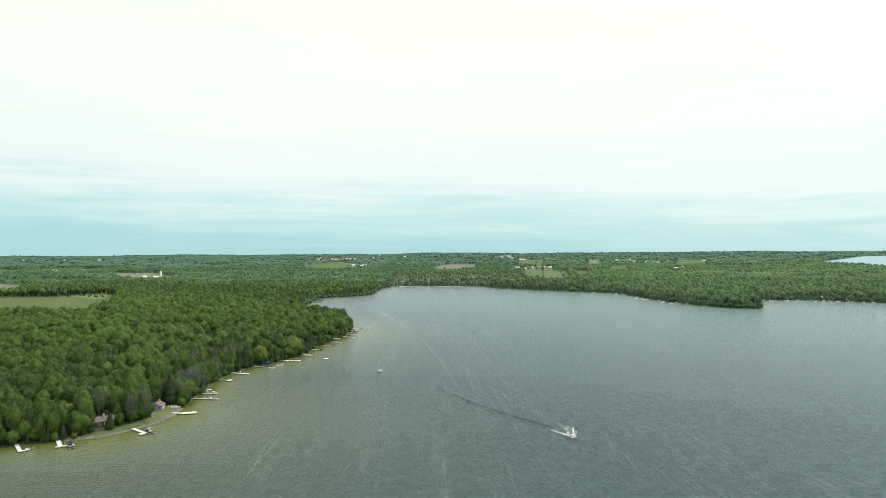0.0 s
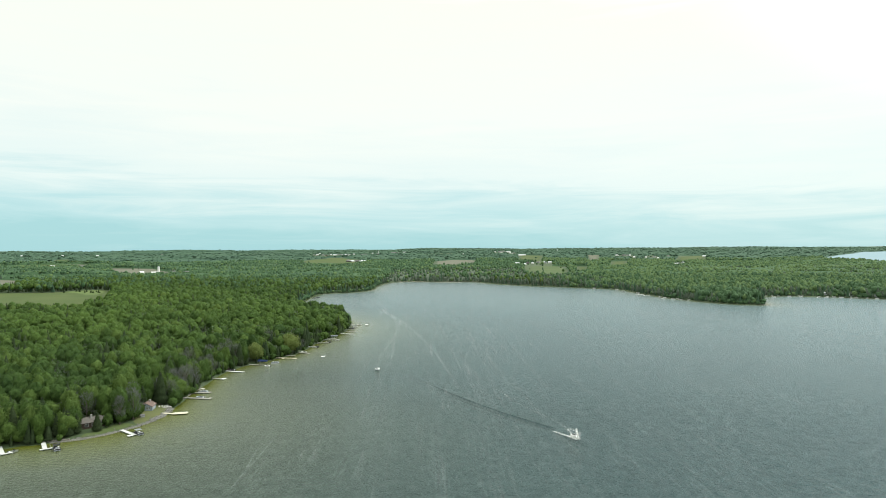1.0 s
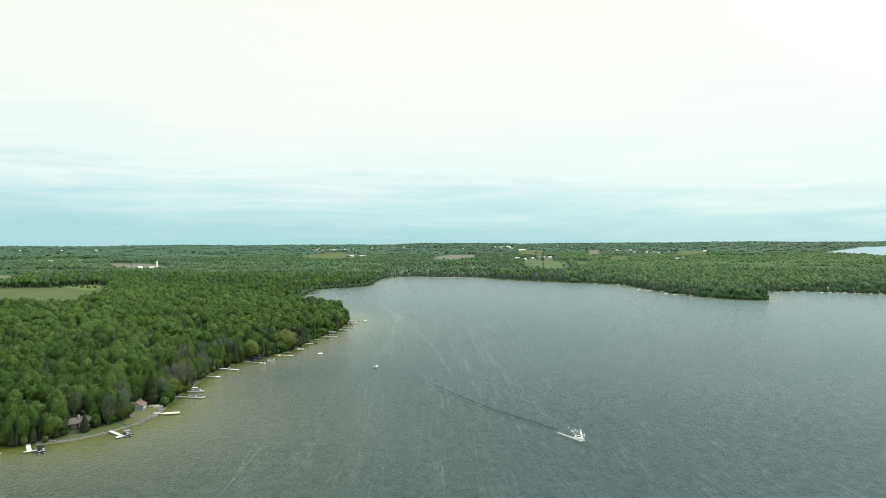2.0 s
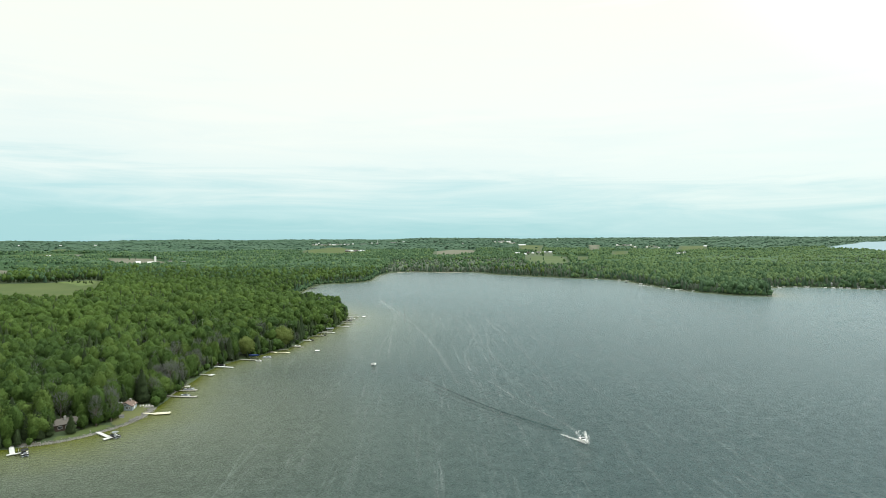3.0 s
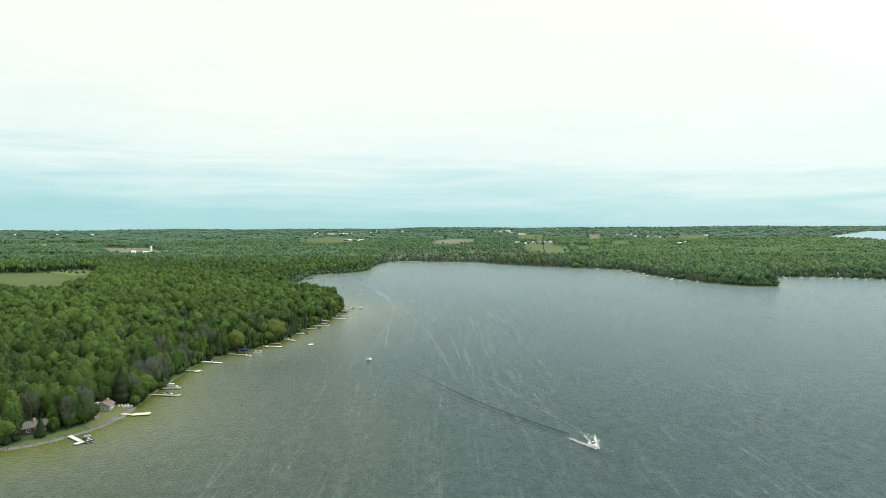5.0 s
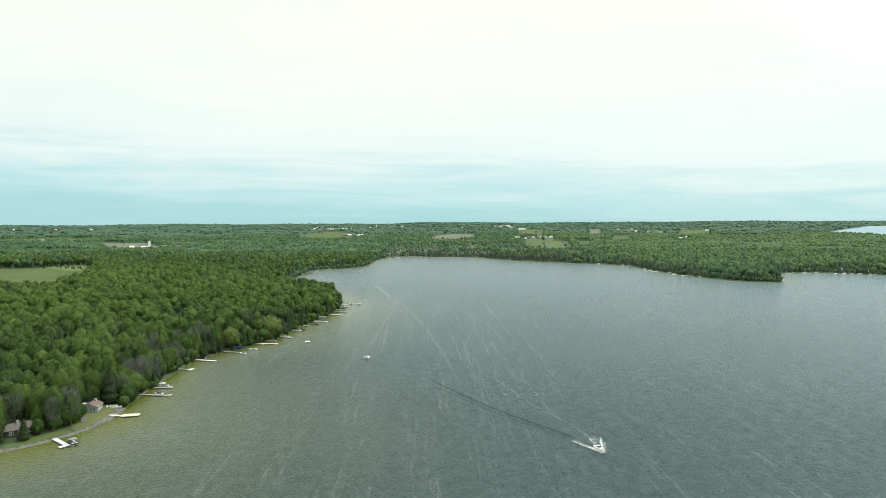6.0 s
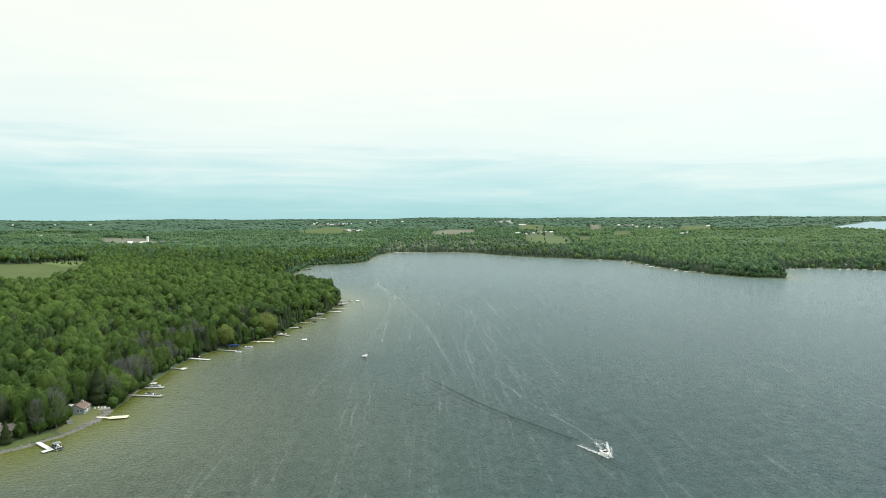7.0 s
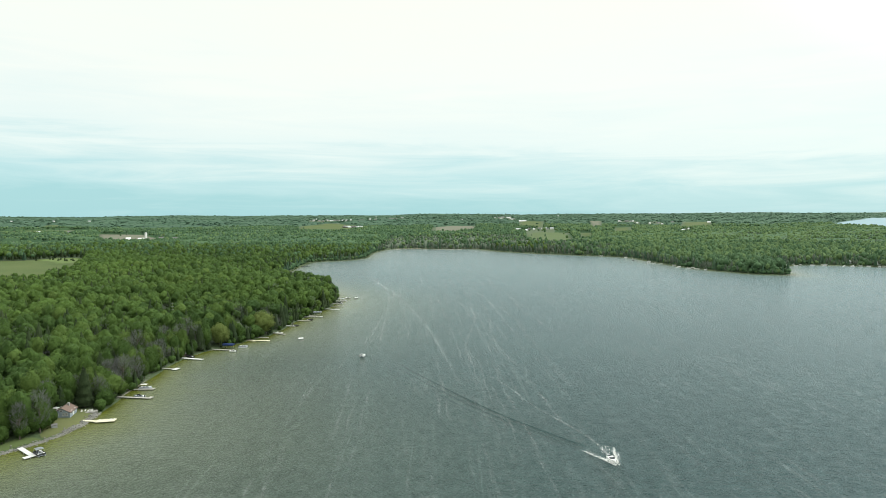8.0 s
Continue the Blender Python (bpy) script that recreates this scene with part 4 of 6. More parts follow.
def stones(name, line, count, low, high, spread, label):
    """Riprap along a line of the shore."""
    r = random.Random(11)
    protos = [rock_proto(r) for _ in range(5)]
    line = np.array(line, float)
    seg = np.hypot(*(line[1:] - line[:-1]).T)
    run = np.concatenate([[0], np.cumsum(seg)])
    vs, fs, base = [], [], 0
    for _ in range(count):
        s = r.uniform(0, run[-1])
        x, y = np.interp(s, run, line[:, 0]) + r.gauss(0, spread), np.interp(s, run, line[:, 1]) + r.gauss(0, spread)
        v, f = r.choice(protos)
        size, a = r.uniform(low, high), r.uniform(0, 6.283)
        q = v * size
        q = np.stack([q[:, 0] * math.cos(a) - q[:, 1] * math.sin(a), q[:, 0] * math.sin(a) + q[:, 1] * math.cos(a), q[:, 2]], 1)
        z = max(ground_at(x, y), -0.25)
        vs.append(q + np.array([x, y, z + r.uniform(0.1, 0.55) * size]))
        fs.append(f + base)
        base += len(v)
    ob = new(name, mesh_np(name, np.concatenate(vs), np.concatenate(fs), ROCK))
    return tagged(ob, label, "stones", kind="stuff")


stones("riprap", [(-171, 289.6), (-164, 292), (-158, 295.4), (-151.2, 302), (-147.3, 308.5), (-143.8, 314.4), (-141.8, 320), (-140.6, 328)], 2500, 0.25, 0.68, 0.7,
       "grey boulders heaped along the lawn's water edge")
stones("stone_bank", [(-140.3, 327), (-139.8, 333), (-140.5, 340), (-141.5, 347)], 480, 0.4, 0.95, 0.7, "large pale grey boulders below the house terrace")
stones("shore_stones", [(-141.5, 347), (-144, 370), (-145, 395), (-148, 424), (-146, 448), (-138, 470), (-122, 500), (-112, 530), (-106, 585), (-95, 640),
                        (-95, 700)], 420, 0.3, 0.7, 0.6, "small stones along the wooded shore")
CONCRETE = plain("old_concrete", (0.24, 0.22, 0.18), 0.9, 0, 0.35, 1.0, 0.03)


def kerb(name, line, label, width=0.25, top=0.3):
    bm = bmesh.new()
    for (ax, ay), (bx, by) in zip(line, line[1:]):
        a, b = Vector((ax, ay, 0)), Vector((bx, by, 0))
        side = Vector((-(b - a).y, (b - a).x, 0)).normalized() * width / 2
        ring = [bm.verts.new(q + Vector((0, 0, z))) for z in (-0.6, top) for q in (a - side, a + side, b + side, b - side)]
        for f in ((0, 1, 2, 3), (7, 6, 5, 4), (0, 4, 5, 1), (1, 5, 6, 2), (2, 6, 7, 3), (3, 7, 4, 0)):
            bm.faces.new([ring[i] for i in f])
    return tagged(part(name, bm, CONCRETE), label, "sea wall", kind="structure")


kerb("sea_wall", [(-143.2, 366), (-144.2, 382), (-144.6, 396), (-147, 414), (-148, 424)], "low weathered sea wall along the wooded shore")
kerb("bank_wall", [(-172.5, 289.3), (-167, 291.3), (-163.5, 292.2)], "low grey timber bank wall under the cedars", 0.5, 0.9)

# ---------------------------------------------------------------- docks and boats
DOCK_WHITE = plain("weathered_white_deck", (0.56, 0.565, 0.54), 0.7, 0, 0.2, 1.5, 0.01)
WHITE = plain("white_paint", (0.78, 0.78, 0.75), 0.5, 0, 0.1, 1.5, 0.01)
PALE_WOOD = plain("pale_new_timber", (0.62, 0.57, 0.42), 0.75, 0, 0.2, 2.0, 0.02)
GREY_WOOD = plain("weathered_timber", (0.34, 0.33, 0.29), 0.85, 0, 0.3, 2.0, 0.03)
ALU = plain("dull_aluminium", (0.62, 0.64, 0.65), 0.35, 0.9, 0.15, 2.0, 0.01)
DARK = plain("black_vinyl", (0.03, 0.032, 0.036), 0.55, 0, 0.3, 2.0, 0.01)
BLUE = plain("blue_canvas", (0.02, 0.05, 0.17), 0.7, 0, 0.2, 2.0, 0.02)
GREY_CLOTH = plain("grey_canvas", (0.34, 0.37, 0.40), 0.8, 0, 0.2, 2.0, 0.02)
p = Paint("tinted_screen", 0.08, 0.0, 0.6)
p.colour((0.05, 0.06, 0.07))
SCREEN = p.mat


def box(bm, x0, y0, z0, x1, y1, z1, bevel=0.0):
    made = bmesh.ops.create_cube(bm, size=1.0)["verts"]
    bmesh.ops.scale(bm, vec=(x1 - x0, y1 - y0, z1 - z0), verts=made)
    bmesh.ops.translate(bm, vec=((x0 + x1) / 2, (y0 + y1) / 2, (z0 + z1) / 2), verts=made)
    if bevel:
        edges = {e for v in made for e in v.link_edges}
        bmesh.ops.bevel(bm, geom=list(edges), offset=bevel, segments=1, affect="EDGES")
    return bm


def block(name, size, material, parent, label="", bevel=0.03):
    return part(name, box(bmesh.new(), *size, bevel), material, parent, label)


SHARED = {}


def shared(key, name, make, material, parent, at, turn=0.0):
    """A part on mesh data shared by its likes."""
    if key not in SHARED:
        bm = make()
        SHARED[key] = bpy.data.meshes.new(name)
        bm.to_mesh(SHARED[key])
        bm.free()
        SHARED[key].materials.append(material)
    ob = new(name, SHARED[key])
    ob.parent = parent
    ob.matrix_basis = pose(*at, 0, 0, turn)
    return ob


def post_bm(h=2.2, r=0.07):
    bm = bmesh.new()
    limb(bm, (0, 0, -1.5), (0, 0, h - 1.5), r, r, 6)
    return bm


def deck_run(parent, a, b, width, material, z=0.55, section=3.0, posts=True):
    """A dock's run of deck sections on posts, from a to b in the dock's own plan."""
    a, b = Vector((*a, 0)), Vector((*b, 0))
    way, length = (b - a).normalized(), (b - a).length
    n = max(1, round(length / section))
    step, turn = length / n, math.degrees(math.atan2(way.y, way.x))
    for k in range(n):
        at = a + way * step * (k + 0.5)
        shared(("deck", round(step, 2), width, material.name), "deck_section",
               lambda: box(box(bmesh.new(), -step / 2 + 0.03, -width / 2, -0.06, step / 2 - 0.03, width / 2, 0.06, 0.015),
                           -step / 2 + 0.05, -width / 2 + 0.1, -0.2, step / 2 - 0.05, -width / 2 + 0.2, -0.06), material, parent, (at.x, at.y, z), turn)
        if posts:
            side = Vector((-way.y, way.x, 0)) * (width / 2 + 0.05)
            for q in (at + way * step * 0.42 + side, at + way * step * 0.42 - side):
                shared(("post", material.name), "post", post_bm, ALU if material is DOCK_WHITE else material, parent, (q.x, q.y, 0))


def dock(x, y, bx, by, width, material, label, arms=(), z=0.55, arm_material=None):
    """A dock from the shore (x, y) to (bx, by); arms: along, across from, across to, width."""
    turn = math.degrees(math.atan2(by - y, bx - x))
    ob = thing("dock", label, "dock", "docks along the shore", pose(x, y, 0, 0, 0, turn))
    length = math.hypot(bx - x, by - y)
    deck_run(ob, (-1.0, 0), (length, 0), width, material, z)
    for along, lo, hi, w in arms:
        deck_run(ob, (along, lo), (along, hi), w, arm_material or material, z + 0.004)
    return ob


def tube(bm, a, b, r, sides=8):
    limb(bm, a, b, r, r * 0.98, sides)
    return bm


def pontoon_boat(m, label, canopy=None, trim=None, length=6.6):
    """A pontoon boat, bow along +x, waterline at z 0."""
    ob = thing("pontoon_boat", label, "boat", "boats at the docks", m)
    h = length / 2
    for s in (-0.85, 0.85):
        bm = bmesh.new()
        limb(bm, (-h, s, 0.12), (h - 0.7, s, 0.12), 0.32, 0.32, 8)
        limb(bm, (h - 0.7, s, 0.12), (h, s, 0.3), 0.32, 0.08, 8)
        part("pontoon", bm, ALU, ob)
    block("deck", (-h + 0.1, -1.25, 0.42, h - 0.3, 1.25, 0.52), GREY_CLOTH, ob)
    for name, size in (("side_rail", (-h + 0.5, -1.25, 0.52, h - 0.5, -1.19, 1.12)), ("side_rail", (-h + 0.5, 1.19, 0.52, h - 0.5, 1.25, 1.12)),
                       ("front_rail", (h - 0.56, -1.19, 0.52, h - 0.5, 1.19, 1.12)), ("back_rail", (-h + 0.5, -1.19, 0.52, -h + 0.56, 0.5, 1.12))):
        block(name, size, trim or WHITE, ob, "", 0.015)
    for size in ((h - 1.9, -1.15, 0.52, h - 0.6, -0.6, 0.98), (h - 1.9, 0.6, 0.52, h - 0.6, 1.15, 0.98), (-h + 0.6, 0.55, 0.52, -h + 2.6, 1.15, 1.0)):
        block("seat", size, WHITE, ob, "pale vinyl seat", 0.06)
    block("console", (-0.6, -1.1, 0.52, 0.1, -0.5, 1.35), DARK, ob, "", 0.06)
    block("outboard_motor", (-h - 0.25, -0.22, 0.2, -h + 0.25, 0.22, 1.15), DARK, ob, "black outboard motor", 0.08)
    if canopy:
        bm = bmesh.new()
        n = 6
        rows = []
        for i in range(n + 1):
            x = -h + 0.9 + i * (length * 0.5) / n
            z = 2.25 + 0.16 * math.sin(math.pi * i / n)
            rows.append([bm.verts.new((x, yy, z - 0.10 * (abs(yy) / 1.25) ** 2)) for yy in (-1.25, -0.6, 0, 0.6, 1.25)])
        for p0, p1 in zip(rows, rows[1:]):
            for i in range(4):
                bm.faces.new((p0[i], p0[i + 1], p1[i + 1], p1[i]))
        bmesh.ops.solidify(bm, geom=bm.faces[:], thickness=0.05)
        part("canopy", bm, canopy, ob, "taut cloth canopy")
        for x in (-h + 1.0, -h + 0.8 + length * 0.5):
            for s in (-1.2, 1.2):
                part("canopy_post", tube(bmesh.new(), (x, s, 0.5), (x, s, 2.2), 0.03, 5), ALU, ob)
    return ob


def hull_bm(length, beam, height, sheer=0.25):
    """A planing hull, bow along +x: stations from transom to stem, with keel, chine and gunwale, open inside."""
    bm = bmesh.new()
    n, rows = 9, []
    for i in range(n + 1):
        u = i / n
        half = beam / 2 * (1 - max(0, (u - 0.45) / 0.55) ** 2.2) + 0.02
        top = height + sheer * u * u
        keel = -0.25 + 0.55 * max(0, (u - 0.6) / 0.4) ** 2
        x = -length / 2 + length * u
        ring = [(-half, top), (-half * 0.9, 0.12 + 0.2 * u), (0, keel), (half * 0.9, 0.12 + 0.2 * u), (half, top),
                (half * 0.8, top), (half * 0.7, 0.25 + 0.2 * u), (-half * 0.7, 0.25 + 0.2 * u), (-half * 0.8, top)]
        rows.append([bm.verts.new((x, yy, z)) for yy, z in ring])
    for a, b in zip(rows, rows[1:]):
        for i in range(len(a)):
            j = (i + 1) % len(a)
            bm.faces.new((a[i], a[j], b[j], b[i]))
    bm.faces.new(rows[0][::-1])
    bm.faces.new(rows[-1])
    bmesh.ops.recalc_face_normals(bm, faces=bm.faces[:])
    return bm


def motorboat(m, label, length=6.2, beam=2.3, group="", name="motorboat", tower=False, hull=None):
    ob = thing(name, label, "boat", group, m)
    part("hull", hull_bm(length, beam, 0.75), hull or WHITE, ob)
    bm = bmesh.new()
    h = length / 2
    ring = [bm.verts.new(q) for q in ((h * 0.12, -beam * 0.4, 0.82), (h * 0.45, 0, 0.95), (h * 0.12, beam * 0.4, 0.82),
                                       (h * 0.02, beam * 0.36, 1.28), (h * 0.28, 0, 1.4), (h * 0.02, -beam * 0.36, 1.28))]
    bm.faces.new((ring[0], ring[1], ring[4], ring[5]))
    bm.faces.new((ring[1], ring[2], ring[3], ring[4]))
    bmesh.ops.solidify(bm, geom=bm.faces[:], thickness=0.03)
    part("windshield", bm, SCREEN, ob, "dark tinted windshield")
    bm = bmesh.new()
    f = [bm.verts.new(q) for q in ((h * 0.15, -beam * 0.4, 0.8), (h * 0.15, beam * 0.4, 0.8), (h * 0.7, beam * 0.28, 0.9), (h * 0.93, 0, 0.97), (h * 0.7, -beam * 0.28, 0.9))]
    bm.faces.new(f)
    bmesh.ops.solidify(bm, geom=bm.faces[:], thickness=0.04)
    part("foredeck", bm, hull or WHITE, ob)
    for x, yy in ((-h * 0.05, -0.5), (-h * 0.05, 0.5)):
        bm = box(bmesh.new(), x - 0.3, yy - 0.28, 0.3, x + 0.25, yy + 0.28, 0.7, 0.05)
        box(bm, x - 0.4, yy - 0.26, 0.7, x - 0.28, yy + 0.26, 1.12, 0.04)
        part("seat", bm, DARK, ob, "dark vinyl seat")
    block("rear_bench", (-h * 0.8, -beam * 0.36, 0.3, -h * 0.62, beam * 0.36, 0.8), WHITE, ob, "", 0.05)
    block("outboard_motor", (-h - 0.35, -0.2, -0.1, -h + 0.1, 0.2, 1.1), DARK, ob, "black outboard motor", 0.07)
    return ob


def boat_lift(m, label, cloth, length=6.5):
    """A canopied boat lift standing in the shallows."""
    ob = thing("boat_lift", label, "boat lift", "boat lifts", m)
    h = length / 2
    for x in (-h * 0.7, h * 0.7):
        for s in (-1.5, 1.5):
            if not cloth:
                shared("low_post", "post", lambda: post_bm(2.4, 0.05), ALU, ob, (x, s, 0))
                continue
            shared("lift_post", "post", lambda: post_bm(3.6, 0.05), ALU, ob, (x, s, 0))
    for s in (-1.5, 1.5):
        part("beam", box(bmesh.new(), -h * 0.75, s - 0.06, 0.35, h * 0.75, s + 0.06, 0.5), ALU, ob)
    if cloth:
        bm = bmesh.new()
        prof = ((-1.7, 2.0), (-1.6, 2.55), (-0.9, 2.95), (0, 3.1), (0.9, 2.95), (1.6, 2.55), (1.7, 2.0))
        ends = [[bm.verts.new((x, yy, z)) for yy, z in prof] for x in (-h, h)]
        for i in range(len(prof) - 1):
            bm.faces.new((ends[0][i], ends[0][i + 1], ends[1][i + 1], ends[1][i]))
        bm.faces.new(ends[0])
        bm.faces.new(ends[1])
        bmesh.ops.solidify(bm, geom=bm.faces[:], thickness=0.05)
        part("canopy", bm, cloth, ob, "stretched cloth canopy")
    return ob


# docks of the near shore, from the cedars northwards
dock(-188.5, 283.5, -179.5, 272.5, 1.5, DOCK_WHITE, "white L-shaped dock below the dark cedars", ((13.5, 0, 3.6, 1.3),))
dock(-174, 290, -166.2, 279, 1.7, DOCK_WHITE, "white T-shaped dock below the dark cedars", ((13.2, -2.0, 2.8, 1.2),))
dock(-147, 306, -137.6, 298.4, 1.7, DOCK_WHITE, "white dock with an end platform beside a pontoon boat", ((11.2, -2.9, -0.8, 2.0),))
dock(-141.2, 336.2, -136, 335.4, 1.5, PALE_WOOD, "pale new timber gangway to the swimming platform")
platform = thing("dock_platform", "broad pale timber dock platform below the blue house", "dock", "", pose(-136, 335.2, 0, 0, 0, 12))
for k in range(6):
    deck_run(platform, (0.65 + k * 1.22, -1.7), (0.65 + k * 1.22, 1.7), 1.14, PALE_WOOD, 0.56, 3.4, k in (0, 2, 5))
for k in range(5):
    block("cleat_box", (0.9 + k * 1.35, 1.3, 0.62, 1.4 + k * 1.35, 1.6, 0.8), WHITE, platform, "small white dock box")
dock(-144, 369.5, -128, 367, 1.5, GREY_WOOD, "long grey timber dock with a moored runabout", ((15.3, -0.6, 2.2, 1.6),))
dock(-145.5, 381.5, -133.5, 382, 1.4, GREY_WOOD, "grey timber dock with a canopied pontoon boat", ((11.3, -1.0, 2.0, 1.4),))
dock(-149, 423.2, -140.5, 421.4, 1.2, GREY_WOOD, "narrow grey dock with a square white end float", ((10.2, -2.0, 2.2, 2.6),), arm_material=DOCK_WHITE)
dock(-145.5, 447, -132.6, 443, 2.0, DOCK_WHITE, "wide white dock by the boat shed")
dock(-136, 470.3, -123, 467, 1.4, GREY_WOOD, "grey dock beside the blue boat lift", ((12.5, -0.8, 1.8, 1.6),))
dock(-126, 498.3, -108, 495, 1.5, PALE_WOOD, "long pale dock with a side landing under the willow", ((8.0, -3.0, -0.8, 1.4), (16.8, -1.5, 1.5, 1.6)))
dock(-122, 507.2, -111.5, 506, 1.1, GREY_WOOD, "slim grey dock under the willow")
dock(-115, 524, -103, 517, 1.3, GREY_WOOD, "grey dock with small boats alongside", ((12.6, -1.2, 1.2, 1.6),))
dock(-112, 551.4, -103, 548.5, 1.5, DOCK_WHITE, "short white dock below tall trees")
dock(-106, 572, -97, 574, 1.4, GREY_WOOD, "short grey dock below tall trees")
dock(-104, 590.3, -91, 590, 1.4, DOCK_WHITE, "white dock with a square end near the headland", ((12.5, -1.3, 1.3, 2.0),))
dock(-102, 597, -95, 600, 1.4, GREY_WOOD, "short grey dock near the headland")
dock(-96.5, 633, -83, 628.5, 1.7, DOCK_WHITE, "long white dock near the headland")
dock(-94, 648.5, -82.5, 648, 1.3, GREY_WOOD, "slim grey dock near the headland")
dock(-95, 665, -88, 664, 1.6, GREY_WOOD, "short grey dock at the headland")
dock(-95, 683, -87, 681, 1.6, DOCK_WHITE, "short white dock at the headland")
dock(-97, 702, -88, 700, 1.6, DOCK_WHITE, "white dock at the tip of the headland")

pontoon_boat(pose(-161.6, 279.4, 0, 0, 0, -54), "black-sided pontoon boat with a dark cover by the white dock", DARK, DARK, 6.0)
boat_lift(pose(-165.8, 284.8, 0, 0, 0, -54), "empty aluminium boat lift beside the white dock", None, 4.5)
motorboat(pose(-177.9, 276.4, 0, 0, 0, 36), "small grey dinghy beside the L-shaped dock", 3.6, 1.5, "boats at the docks", "dinghy", hull=ALU)
pontoon_boat(pose(-137.2, 301.0, 0, 0, 0, -40), "grey pontoon boat with a folded canopy moored at the white dock", GREY_CLOTH, DARK, 5.8)
motorboat(pose(-135, 370.4, 0, 0, 0, 172), "low grey runabout moored along the timber dock", 5.2, 2.0, "boats at the docks", "runabout", hull=GREY_CLOTH)
pontoon_boat(pose(-138.5, 384.2, 0, 0, 0, 2), "pontoon boat with a white canopy and grey sides", WHITE, GREY_CLOTH, 6.0)
motorboat(pose(-143, 450.8, 0, 0, 0, 160), "black covered boat drawn up beside the wide dock", 5.5, 2.2, "boats at the docks", "runabout", hull=DARK)
boat_lift(pose(-128.5, 475.5, 0, 0, 0, -8), "boat lift under a bright blue canopy", BLUE, 6.8)
pontoon_boat(pose(-120, 477.5, 0, 0, 0, -6), "white pontoon boat beyond the blue boat lift", None, GREY_CLOTH, 5.8)
motorboat(pose(-122.5, 464.8, 0, 0, 0, 170), "white runabout at the end of the grey dock", 4.6, 1.9, "boats at the docks", "runabout")
motorboat(pose(-108.5, 523.5, 0, 0, 0, -25), "white runabout beside the grey dock", 6.0, 2.2, "boats at the docks", "runabout")
motorboat(pose(-103.5, 551.2, 0, 0, 0, -15), "dark-hulled runabout beside the short white dock", 5.0, 2.0, "boats at the docks", "runabout", hull=DARK)
motorboat(pose(-98, 577, 0, 0, 0, 10), "dark moored runabout below tall trees", 5.0, 2.0, "boats at the docks", "runabout", hull=DARK)
boat_lift(pose(-97, 603.5, 0, 0, 0, 5), "boat lift under a grey canopy", GREY_CLOTH, 6.5)
pontoon_boat(pose(-89, 668, 0, 0, 0, -5), "dark pontoon boat moored at the headland", DARK, DARK, 6.4)
pontoon_boat(pose(-88, 685.5, 0, 0, 0, -5), "pontoon boat with a grey canopy at the headland", GREY_CLOTH, WHITE, 6.4)
motorboat(pose(-86, 704, 0, 0, 0, -10), "white runabout at the tip of the headland", 5.5, 2.1, "boats at the docks", "runabout")
motorboat(pose(-204, 1088, 0, 0, 0, 15), "small dark boat moored in the cove", 6.0, 2.2, "boats in the cove", "runabout", hull=DARK)
motorboat(pose(-208, 1076, 0, 0, 0, -10), "small dark boat moored near the cove's trees", 6.0, 2.2, "boats in the cove", "runabout", hull=DARK)


def swim_raft(m, label):
    ob = thing("swim_raft", label, "raft", "swim rafts", m)
    for k in range(4):
        block("deck_board", (-1.6 + k * 0.81, -1.6, 0.38, -0.84 + k * 0.81, 1.6, 0.5), WHITE, ob, "", 0.02)
    for s in (-1.2, 1.2):
        part("float", tube(bmesh.new(), (-1.6, s, 0.15), (1.6, s, 0.15), 0.3), DARK, ob, "black float drum")
    bm = bmesh.new()
    for s in (-0.25, 0.25):
        limb(bm, (1.65, s, -0.5), (1.65, s, 1.2), 0.03, 0.03, 5)
    for z in (0.1, 0.45, 0.8):
        limb(bm, (1.65, -0.25, z), (1.65, 0.25, z), 0.025, 0.025, 5)
    part("ladder", bm, ALU, ob)
    return ob


swim_raft(pose(-89.5, 503.5, 0, 0, 0, 20), "white swim raft anchored off the willow")
swim_raft(pose(-78, 704, 0, 0, 0, 5), "white swim raft anchored off the headland")

# ---------------------------------------------------------------- boats under way, wakes and foam lines
motorboat(pose(60.5, 291.0, 0.12, 0, -4, -88), "white motorboat speeding with a foaming bow wave", 6.0, 2.3)
pontoon_boat(pose(-42, 450, 0.02, 0, 0, -100), "small white pontoon boat drifting on open water", None, WHITE, 4.8)


def foam(name, low, high, amount, grain):
    p = Paint(name, 0.8, 0.0, 0.2)
    p.colour(p.mix(p.noise(2.0), (0.7, 0.75, 0.73), (0.85, 0.88, 0.86)))
    cover = p.sum(p.attribute("edge"), p.span(p.noise(grain, 4, 0.65), low, high), "MULTIPLY")
    cover = p.sum(cover, p.span(p.noise(grain * 0.08, 3), 0.35, 0.65, 0.25, 1.0), "MULTIPLY")
    clear = p.n.new("ShaderNodeBsdfTransparent")
    mix = p.n.new("ShaderNodeMixShader")
    p.l.new(p.sum(cover, amount, "MULTIPLY"), mix.inputs[0])
    p.l.new(clear.outputs[0], mix.inputs[1])
    p.l.new(p.b.outputs[0], mix.inputs[2])
    p.l.new(mix.outputs[0], p.n["Material Output"].inputs["Surface"])
    return p.mat


FOAM_THICK = foam("fresh_foam", 0.42, 0.62, 0.65, 1.8)
FOAM_THIN = foam("old_foam", 0.42, 0.72, 0.3, 0.8)
FOAM_TRAIL = foam("trail_foam", 0.38, 0.66, 0.42, 1.0)


